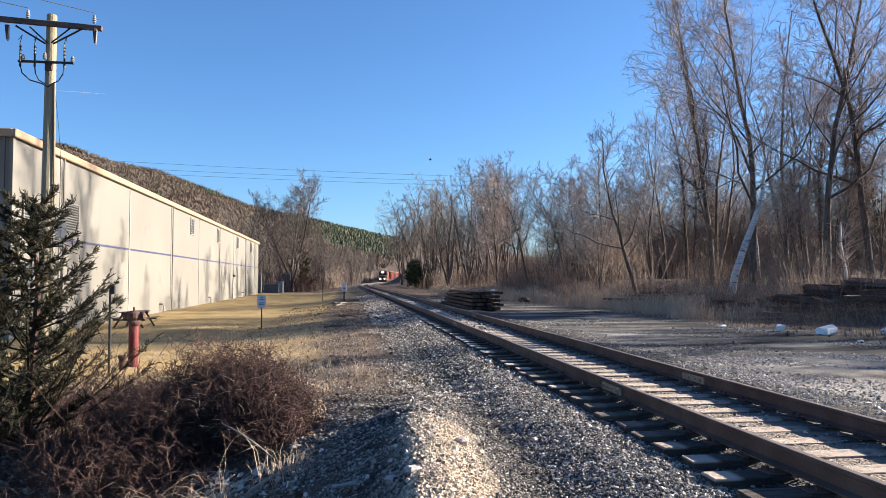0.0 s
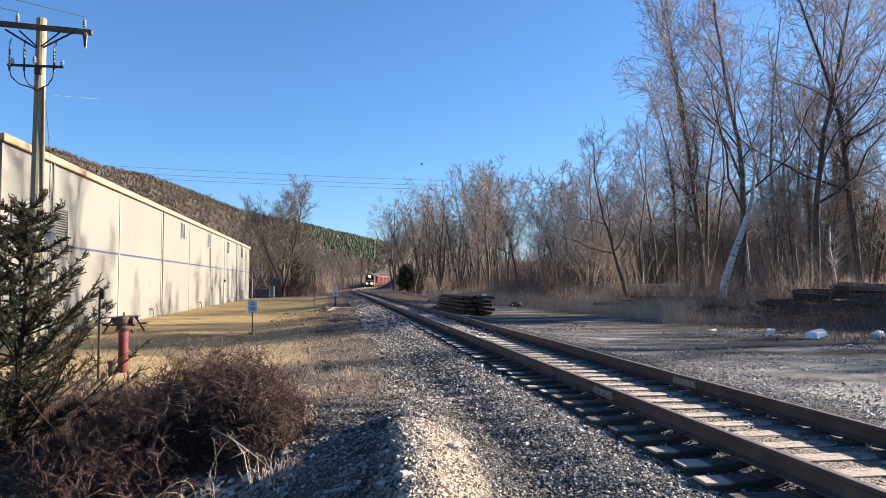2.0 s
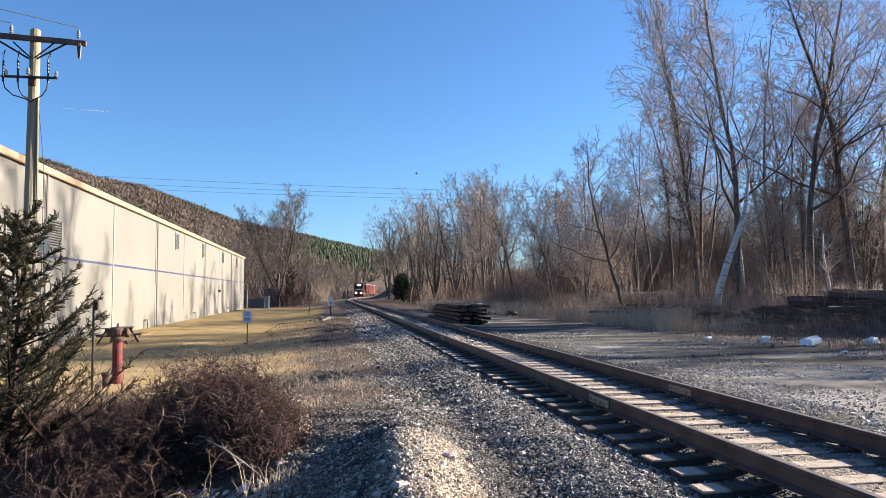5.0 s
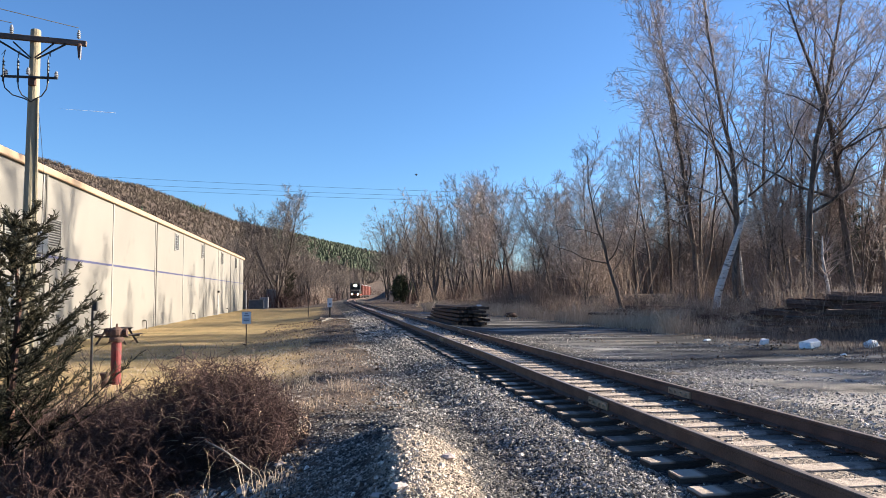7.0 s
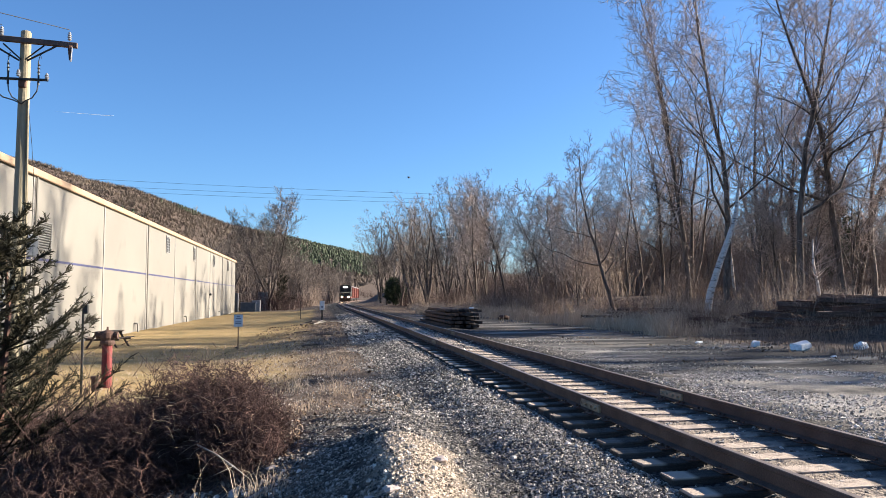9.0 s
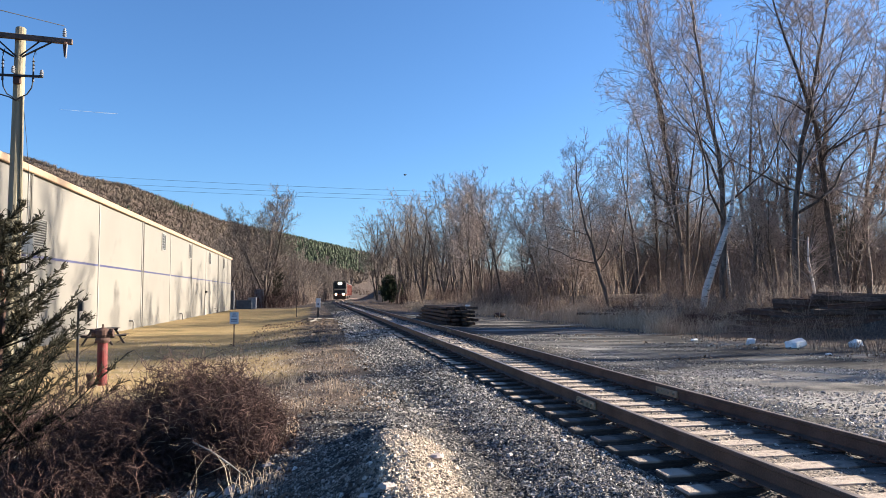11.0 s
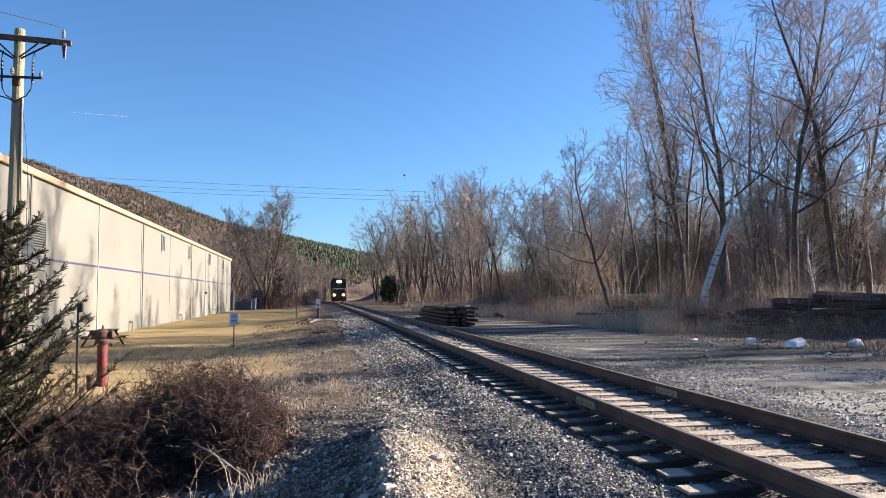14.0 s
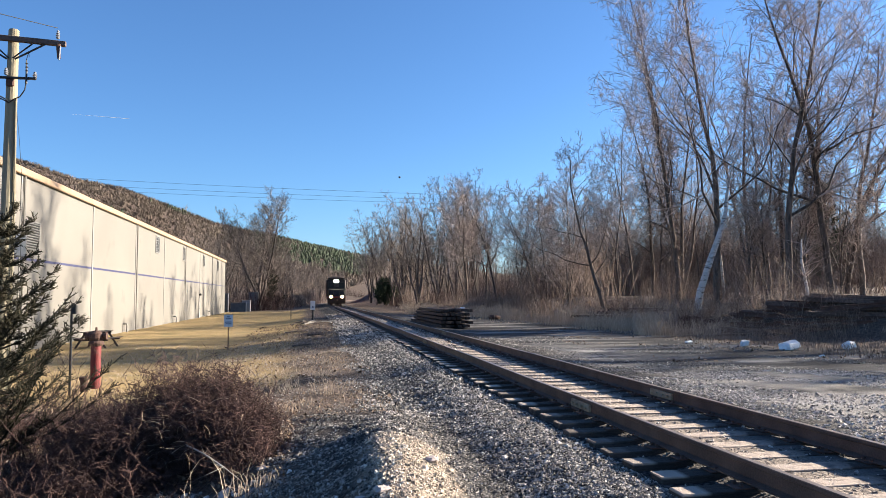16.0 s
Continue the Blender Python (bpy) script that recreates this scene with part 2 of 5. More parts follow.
def ridge_x(y):
    """The crest of the gravel ridge by the camera."""
    return 0.54 + 0.085 * (np.asarray(y, float) - 4.85)


def ground_z(x, y):
    x, y = np.asarray(x, float), np.asarray(y, float)
    d = x - track_x(y)
    a = np.abs(d)
    bed = (0.145 * (1 - sstep(1.7, 3.0, a)) + 0.050 * (1 - sstep(0.72, 0.95, a)) + 0.05 * sstep(1.1, 1.6, d) * (1 - sstep(1.9, 3, d))) * np.where(y > 500, 0, 1)
    # left of the track: dirt shoulder, then the lawn, lower
    left = -0.36 * sstep(1.0, 6.0, -d - 2.6) * sstep(9, 16, y)
    # ditch beside the camera
    left = left - 1.20 * sstep(3.5, 6.8, -d) * (1 - sstep(7.0, 13.5, y)) * (1 - sstep(16, 26, -d))
    # gravel ridge by the camera
    e = x - ridge_x(y)
    ridge = 0.30 * np.exp(-(e / np.where(e < 0, 0.40, 0.58)) ** 2) * (1 - sstep(6.8, 11.5, y))
    dip = -0.06 * np.exp(-((x - 1.65) / 0.34) ** 2) * (1 - sstep(11, 19, y))
    # right: gravel yard, then the wooded bank
    right = 0.12 * sstep(1.8, 3.0, d) + 1.5 * sstep(9.5 + 3.0 * np.exp(-((y - 24) / 14) ** 2), 17.5 + 2.0 * np.exp(-((y - 24) / 14) ** 2), d) * sstep(14, 24, y) + 1.6 * sstep(20, 60, d)
    mound = 3.0 * np.exp(-(((x - 14.8) / 4.2) ** 2 + ((y - 172) / 22) ** 2))
    fade = 1 - sstep(250, 500, np.hypot(x, y))
    rough = (0.018 * wave(x, y, 0.33, 0.4) * (1 - sstep(7, 8.5, x)) * (1 - sstep(14, 17, y)) + 0.035 * wave(x, y, 1.9, 1.1)) * sstep(1.35, 2.4, a) + 0.10 * wave(x, y, 9, 2.0) * sstep(9, 14, d)
    b = x / np.maximum(y, 1.0)
    rise = np.interp(b, (-3.0, -0.9, -0.45, -0.37, -0.25, -0.13, 0.0, 0.06, 0.3, 2.0), (0.0, 0.10, 0.160, 0.157, 0.138, 0.095, 0.068, 0.055, 0.03, 0.0))
    far = np.hypot(x, y)
    hill = np.where(y > 1, rise * 720 * sstep(270, 720, far) * (1 + 0.05 * wave(x, y, 90, 0.9) + 0.02 * wave(x, y, 31, 3.0)), 0.0)
    return bed + (left + right + mound + ridge + dip) * fade + rough * fade + hill


def spread(fine, mid, far, lo, hi, flo, fhi, mlo, mhi):
    out = list(np.arange(flo, fhi, fine)) + list(np.arange(fhi, mhi, mid)) + list(np.arange(mlo, flo, mid))
    s, p = mid, mhi
    while p < hi:
        out.append(p)
        s = min(s * 1.12, far)
        p += s
    s, p = mid, mlo
    while p > lo:
        s = min(s * 1.12, far)
        p -= s
        out.append(p)
    return np.array(sorted(out))


def build_ground():
    gx = spread(0.14, 0.7, 60, -2600, 2600, -8.0, 9.0, -22, 34)
    gy = spread(0.14, 0.7, 60, -2600, 3000, 2.0, 18.0, -6, 80)
    X, Y = np.meshgrid(gx, gy)
    Z = ground_z(X, Y)
    nx, ny = len(gx), len(gy)
    idx = np.arange(nx * ny).reshape(ny, nx)
    F = np.stack([idx[:-1, :-1], idx[:-1, 1:], idx[1:, 1:], idx[1:, :-1]], -1).reshape(-1, 4)
    me = bpy.data.meshes.new("ground")
    me.from_pydata(np.stack([X, Y, Z], -1).reshape(-1, 3).tolist(), [], F.tolist())
    d = X - track_x(Y)
    n1 = wave(X, Y, 0.9, 0.3) * 0.5 + wave(X, Y, 3.1, 1.9) * 0.6
    lawn = sstep(4.6, 5.6, -d + 0.7 * n1) * sstep(13.2, 15.5, Y + 0.8 * n1) * (1 - sstep(105, 112, Y)) * (1 - sstep(18, 24, -d))
    grav = sstep(-4.35, -3.75, d + 0.25 * n1 - 0.5 * sstep(9, 13, Y)) * (1 - sstep(5.0 - 3.0 * sstep(50, 80, Y), 7.5 - 4.3 * sstep(50, 80, Y), d + 1.2 * n1 * (1 - sstep(50, 80, Y)))) * (1 - sstep(230, 300, np.abs(Y)))
    dirt = np.maximum(sstep(1.6, 2.6, -d - 1.2) * sstep(9, 15, Y + n1) * (1 - lawn) * (1 - sstep(5.5, 7.5, -d + n1)) * (1 - sstep(110, 150, Y)), sstep(1.5, 3, d + .5 * n1) * (1 - sstep(8.5, 11.5, d + n1)) * (1 - sstep(55, 75, Y)))
    dirt = np.maximum(dirt, 0.8 * (1 - sstep(0.7, 0.95, np.abs(d))) * (1 - sstep(200, 260, np.abs(Y))))
    grav = grav * (1 - 0.8 * dirt)
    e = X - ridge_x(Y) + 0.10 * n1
    # finer tan gravel, which also paints the ridge's sunlit slope
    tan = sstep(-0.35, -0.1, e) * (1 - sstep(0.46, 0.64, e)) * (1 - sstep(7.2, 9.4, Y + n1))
    col = np.stack([lawn, grav, dirt, tan], -1).reshape(-1, 4)
    at = me.color_attributes.new("zones", "FLOAT_COLOR", "POINT")
    at.data.foreach_set("color", col.astype(np.float32).ravel())
    me.shade_smooth()
    m = bpy.data.materials.new("ground_cover")
    m.use_nodes = True
    nt = m.node_tree
    n, ln = nt.nodes, nt.links.new
    p = n["Principled BSDF"]
    p.inputs["Roughness"].default_value = 0.95
    p.inputs["Specular IOR Level"].default_value = 0.15
    geo = n.new("ShaderNodeNewGeometry")

    def noise_tex(scale, detail=5, stretch=None):
        t = n.new("ShaderNodeTexNoise")
        t.inputs["Scale"].default_value, t.inputs["Detail"].default_value = scale, detail
        src = geo.outputs["Position"]
        if stretch:
            mp = n.new("ShaderNodeMapping")
            mp.inputs["Scale"].default_value = stretch
            ln(src, mp.inputs[0])
            src = mp.outputs[0]
        ln(src, t.inputs[0])
        return t.outputs[0]

    def rng_map(s, a, b):
        r = n.new("ShaderNodeMapRange")
        r.inputs[1].default_value, r.inputs[2].default_value = a, b
        ln(s, r.inputs[0])
        return r.outputs[0]

    def mixc(f, a, b):
        x = n.new("ShaderNodeMix")
        x.data_type = "RGBA"
        for s, v in ((0, f), (6, a), (7, b)):
            if isinstance(v, tuple):
                x.inputs[s].default_value = (*v, 1)
            else:
                ln(v, x.inputs[s])
        return x.outputs[2]

    fine, mid, wide = noise_tex(55), noise_tex(7), noise_tex(0.55, 8)
    vor = n.new("ShaderNodeTexVoronoi")
    vor.inputs["Scale"].default_value = 22
    ln(geo.outputs["Position"], vor.inputs["Vector"])
    litter = mixc(rng_map(mid, 0.35, 0.65), (0.052, 0.038, 0.031), (0.13, 0.097, 0.077))
    litter = mixc(rng_map(fine, 0.52, 0.68), litter, (0.18, 0.135, 0.10))
    grass = mixc(rng_map(mid, 0.3, 0.7), (0.27, 0.19, 0.085), (0.37, 0.27, 0.135))
    grass = mixc(rng_map(wide, 0.52, 0.68), grass, (0.22, 0.172, 0.08))
    grass = mixc(rng_map(fine, 0.55, 0.75), grass, (0.16, 0.125, 0.065))
    gravel = mixc(rng_map(vor.outputs["Color"], 0.1, 0.9), (0.030, 0.029, 0.029), (0.135, 0.127, 0.118))
    # near-black cell edges: the shade between stones, put into the colour
    gravel = mixc(rng_map(vor.outputs["Distance"], 0.35, 0.6), gravel, (0.014, 0.014, 0.0145))
    # tan ground of the ridge, sunlight included in its colour
    lit_fines = mixc(rng_map(fine, 0.38, 0.62), (0.15, 0.122, 0.092), (0.46, 0.38, 0.295))
    dirt_c = mixc(rng_map(mid, 0.3, 0.7), (0.050, 0.050, 0.053), (0.155, 0.150, 0.146))
    dirt_c = mixc(rng_map(fine, 0.55, 0.7), dirt_c, (0.17, 0.16, 0.15))
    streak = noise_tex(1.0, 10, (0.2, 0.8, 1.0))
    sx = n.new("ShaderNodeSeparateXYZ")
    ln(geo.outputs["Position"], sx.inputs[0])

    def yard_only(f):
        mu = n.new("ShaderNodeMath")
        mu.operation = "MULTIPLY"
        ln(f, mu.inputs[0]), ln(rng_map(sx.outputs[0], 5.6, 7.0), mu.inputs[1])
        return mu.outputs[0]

    # yard streaks: mud and ruts, plus dappled tree shade put into the colour
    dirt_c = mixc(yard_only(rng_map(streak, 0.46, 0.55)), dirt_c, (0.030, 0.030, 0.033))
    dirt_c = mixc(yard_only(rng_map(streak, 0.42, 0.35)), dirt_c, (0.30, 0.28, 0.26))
    # pale dust between the rails; its early right edge paints the rail's shade
    dusty = n.new("ShaderNodeMath")
    dusty.operation = "MULTIPLY"
    ln(rng_map(sx.outputs[0], 3.45, 3.6), dusty.inputs[0]), ln(rng_map(sx.outputs[0], 4.75, 4.45), dusty.inputs[1])
    dirt_c = mixc(dusty.outputs[0], dirt_c, mixc(rng_map(fine, 0.4, 0.6), (0.36, 0.30, 0.245), (0.13, 0.11, 0.092)))
    near = n.new("ShaderNodeMath")
    near.operation = "MULTIPLY"
    ln(rng_map(sx.outputs[1], 15.0, 10.5), near.inputs[0]), ln(rng_map(noise_tex(0.8, 8), 0.40, 0.56), near.inputs[1])
    dirt_c = mixc(yard_only(near.outputs[0]), dirt_c, mixc(rng_map(fine, 0.4, 0.62), (0.30, 0.275, 0.25), (0.15, 0.14, 0.13)))
    # mottled brown shoulder dirt, darkened to include bramble and tree shade
    brown = mixc(rng_map(wide, 0.42, 0.6), (0.042, 0.032, 0.026), (0.135, 0.102, 0.082))
    brown = mixc(rng_map(noise_tex(2.6, 8), 0.52, 0.60), brown, (0.052, 0.041, 0.034))
    brown = mixc(rng_map(noise_tex(24, 6), 0.56, 0.64), brown, (0.30, 0.245, 0.19))
    dirt_c = mixc(rng_map(sx.outputs[0], 2.0, 0.8), dirt_c, brown)
    va = n.new("ShaderNodeVertexColor")
    va.layer_name = "zones"
    se = n.new("ShaderNodeSeparateColor")
    ln(va.outputs[0], se.inputs[0])
    c = mixc(se.outputs[1], litter, gravel)
    c = mixc(va.outputs["Alpha"], c, lit_fines)
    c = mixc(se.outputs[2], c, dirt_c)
    c = mixc(se.outputs[0], c, grass)
    ln(c, p.inputs["Base Color"])
    b = n.new("ShaderNodeBump")
    b.inputs["Strength"].default_value, b.inputs["Distance"].default_value = 0.9, 0.03
    hsum = n.new("ShaderNodeMath")
    hsum.operation = "SUBTRACT"
    ln(fine, hsum.inputs[0]), ln(vor.outputs["Distance"], hsum.inputs[1])
    ln(hsum.outputs[0], b.inputs["Height"]), ln(b.outputs[0], p.inputs["Normal"])
    me.materials.append(m)
    tagged(new("ground", me), "tan winter lawn, grey gravel, leaf litter and far hills", "ground", kind="structure")


build_ground()


def gz(x, y):
    return float(ground_z(x, y))


# ================= railway track =================
def rail_profile(side):
    return [(-0.070, -0.172), (0.070, -0.172), (0.070, -0.160), (0.012, -0.140), (0.010, -0.045), (0.034, -0.032), (0.034, -0.006), (0.026, 0.0),
            (-0.026, 0.0), (-0.034, -0.006), (-0.034, -0.032), (-0.010, -0.045), (-0.012, -0.140), (-0.070, -0.160)]


def build_track():
    tr = thing("railway_track", "rusty steel rails on weathered wooden ties", "railway track", kind="structure")
    ys = list(np.arange(-30, 60, 2.0)) + list(np.arange(60, 420, 4.0))
    for off in (-0.7525, 0.7525):
        prof = rail_profile(off)
        n = len(prof)
        v, f = [], []
        for y in ys:
            a = radians(track_turn(y))
            wob = 0.006 * math.sin(y * 0.9 + off)
            for px, pz in prof:
                s = off + px + wob
                v.append((float(track_x(y)) + s * math.cos(a), y + s * math.sin(a), RAIL_TOP + pz + 0.004 * math.sin(y * 0.5)))
        for i in range(len(ys) - 1):
            f += [(i * n + k, i * n + (k + 1) % n, i * n + n + (k + 1) % n, i * n + n + k) for k in range(n)]
        me = Buf().add(v, f).mesh("rail", [M_STEEL, M_RAILTOP])
        for k, p in enumerate(me.polygons):
            if k % n == 7:
                p.material_index = 1
        part("rail", me, None, tr, "rust-brown steel rail with a worn top")
        # joint bars with bolts
        for yj in ((9.0 if off < 0 else 9.75), (22.5 if off < 0 else 27.5)):
            b = Buf()
            for sgn in (-1, 1):
                xx = float(track_x(yj)) + off + sgn * 0.026
                b.cham(xx - 0.016, xx + 0.016, yj - 0.32, yj + 0.32, RAIL_TOP - 0.145, RAIL_TOP - 0.05, 0.006)
                for q in (-0.24, -0.09, 0.09, 0.24):
                    b.tube([(xx, yj + q, RAIL_TOP - 0.095), (xx + sgn * 0.045, yj + q, RAIL_TOP - 0.095)], 0.018, 6)
            part("joint_bar", b, M_JOINT, tr, "tan-rusted bolted joint bar")
    # ties: nearest ones singly, the rest joined
    shapes = []
    for k in range(5):
        b = Buf()
        r = random.Random(k)
        b.cham(-1.37, 1.37, -0.115, 0.115, -0.178, 0.0, 0.005)
        b.v = [(x + r.uniform(-.008, .008), y + r.uniform(-.004, .004), z + r.uniform(-.004, .003)) for x, y, z in b.v]
        shapes.append(b)
    tie_mesh = [s.mesh("tie", M_TIE) for s in shapes]
    plate = Buf()
    for off in (-0.7525, 0.7525):
        plate.cham(off - 0.16, off + 0.16, -0.09, 0.09, 0.002, 0.016, 0.004)
        for sx in (-0.095, 0.095):
            for sy in (-0.05, 0.05):
                plate.cham(off + sx - 0.014, off + sx + 0.014, sy - 0.014, sy + 0.014, 0.0, 0.045, 0.004)
    plate_mesh = plate.mesh("tie_plate", M_RUST)
    rest = Buf()
    y, i, near = -8.0, 0, 0
    while y < 330:
        m = pose(float(track_x(y)) + rng.uniform(-.05, .05), y, RAIL_TOP - 0.186 + rng.uniform(-.008, .004), 0, rng.uniform(-.4, .4), track_turn(y) + rng.uniform(-1.2, 1.2))
        if y < 100:
            t = part("tie", tie_mesh[i % 5], None, tr)
            t.matrix_basis = m
            if y < 34:
                q = part("tie_plate", plate_mesh, None, t)
        else:
            rest.box(-1.3, 1.3, -.115, .115, -.178, 0, m)
        y += 0.515 + rng.uniform(-.02, .02)
        i += 1
    tagged(part("far_ties", rest, M_TIE, tr), kind="stuff")


build_track()


# ================= warehouse =================
WALL_X, WALL_LEAN = -11.0, -0.0122


def build_warehouse():
    rz = -math.degrees(math.atan(WALL_LEAN))
    base, eave, y0, y1, depth = -0.60, 6.62, 26.1, 103.2, 38.0
    wh = thing("warehouse", "long cream panelled warehouse with tan roof edge and blue stripe", "warehouse", at=(WALL_X, 0, 0), rz=rz)
    seams = [y0] + [30.4 + 9.72 * k for k in range(8)] + [y1]
    for a, b in zip(seams, seams[1:]):
        part("wall_panel", Buf().cham(-0.25, 0, a + 0.02, b - 0.02, base, eave, 0.012), M_PANEL, wh)
    for s in seams[1:-1]:
        part("seam_trim", Buf().cham(-0.02, 0.035, s - 0.07, s + 0.07, base, eave - 0.02, 0.008), M_GREYTRIM, wh, "grey vertical seam cover")
    part("corner_trim", Buf().cham(-0.12, 0.03, y0 - 0.03, y0 + 0.12, base, eave, 0.01), M_PANEL, wh)
    part("stripe", Buf().box(0.002, 0.006, y0, y1, 3.245, 3.345), M_BLUE, wh, "thin blue painted stripe")
    end = Buf()
    end.box(-depth, -0.25, y0 - 0.02, y0 + 0.2, base, eave)
    part("end_wall", end, M_PANEL, wh)
    part("end_wall", Buf().box(-depth, -0.25, y1 - 0.2, y1, base, eave), M_PANEL, wh)
    part("end_wall", Buf().box(-depth - 0.2, -depth, y0, y1, base, eave), M_PANEL, wh)
    r = Buf()
    r.add([(0.10, y0 - 0.15, eave + 0.2), (0.10, y1 + 0.15, eave + 0.2), (-depth / 2, y1 + 0.15, eave + 0.9), (-depth / 2, y0 - 0.15, eave + 0.9), (-depth - 0.3, y1 + .15, eave + .2), (-depth - 0.3, y0 - .15, eave + .2),
           (0.10, y0 - 0.15, eave), (0.10, y1 + 0.15, eave), (-depth - 0.3, y1 + .15, eave), (-depth - 0.3, y0 - .15, eave)],
          [(0, 1, 2, 3), (3, 2, 4, 5), (6, 9, 8, 7), (0, 3, 5, 9, 6), (1, 7, 8, 4, 2)])
    part("roof", r, M_ROOF, wh, "low grey metal roof")
    part("fascia", Buf().cham(0.02, 0.16, y0 - 0.16, y1 + 0.16, eave - 0.06, eave + 0.23, 0.03), M_TRIM, wh, "tan metal roof edge")
    part("fascia", Buf().cham(-depth, 0.02, y0 - 0.17, y0 - 0.03, eave - 0.06, eave + 0.23, 0.03), M_TRIM, wh, "tan metal roof edge")

    def louver(yc, zc, w, h, nslat, mat=M_DARK):
        lv = part("louver", Buf().cham(0.004, 0.03, yc - w / 2, yc + w / 2, zc - h / 2, zc + h / 2, 0.004), M_DARK, wh, "dark slatted wall louver")
        fr = Buf()
        for a, b, c, d in ((-w / 2, -w / 2 + .06, -h / 2, h / 2), (w / 2 - .06, w / 2, -h / 2, h / 2), (-w / 2, w / 2, h / 2 - .06, h / 2), (-w / 2, w / 2, -h / 2, -h / 2 + .06)):
            fr.box(0.03, 0.075, yc + a, yc + b, zc + c, zc + d)
        part("frame", fr, M_GREYTRIM, lv)
        for k in range(nslat):
            z = zc - h / 2 + 0.08 + (h - 0.16) * k / (nslat - 1)
            s = Buf().box(0.0, 0.09, yc - w / 2 + .06, yc + w / 2 - .06, -0.012, 0.012, pose(0.01, 0, z, 0, 35, 0))
            part("slat", s, M_GREYTRIM, lv)

    louver(31.6, 4.27, 1.5, 1.2, 11)
    louver(27.4, 4.0, 1.0, 1.2, 11)
    # upper windows
    for yc, zc in ((56.7, 5.72), (68.8, 5.72), (81.8, 5.72), (94.4, 5.72)):
        w = part("window", Buf().box(0.003, 0.012, yc - .62, yc + .62, zc - .62, zc + .62), M_GLASS, wh, "small dark upper window")
        fr = Buf()
        for a, b, c, d in ((-.66, -.58, -.66, .66), (.58, .66, -.66, .66), (-.58, .58, .58, .66), (-.58, .58, -.66, -.58), (-.03, .03, -.58, .58)):
            fr.box(0.0, 0.06, yc + a, yc + b, zc + c, zc + d)
        part("frame", fr, M_GREYTRIM, w)
        for k in range(6):
            part("slat", Buf().box(0.012, 0.03, yc - .58, yc + .58, zc - .5 + k * .2, zc - .46 + k * .2), M_GREYTRIM, w)
    # side door with a lamp over it
    dr = part("door", Buf().cham(0.003, 0.05, 78.4, 79.3, -0.40, 1.7, 0.006), M_GREYTRIM, wh, "grey steel side door")
    part("handle", Buf().tube([(0.05, 78.5, 0.6), (0.11, 78.5, 0.6), (0.11, 78.62, 0.6)], 0.015), M_DARK, dr)
    part("wall_lamp", Buf().cham(0.0, 0.22, 78.65, 79.05, 1.95, 2.17, 0.03), M_DARK, wh, "dark box-shaped wall lamp")
    # fan housing, small vents and a vent pipe at the foot
    part("fan_housing", Buf().cham(0.0, 0.5, 28.6, 29.7, 3.3, 4.15, 0.04), M_UTIL, wh, "grey fan housing on the wall")
    for yy in (46.9, 64.0, 86.0):
        part("vent_pipe", Buf().tube([(0.0, yy, 0.15), (0.22, yy, 0.15), (0.25, yy, 0.05), (0.25, yy, -0.45)], 0.05, 8), M_GREYTRIM, wh, "grey vent pipe")
    for ya, za in ((27.0, 1.0), (28.6, 1.0)):
        w = part("window", Buf().box(0.003, 0.012, ya, ya + .9, za, za + 1.2), M_GLASS, wh, "lower window behind the cedar")
    for s in (30.6, 50.05, 69.5, 88.9):
        part("downspout", Buf().tube([(0.07, s, eave - 0.05), (0.07, s, -0.3), (0.2, s, -0.42)], 0.045, 6), M_PANEL, wh)


build_warehouse()


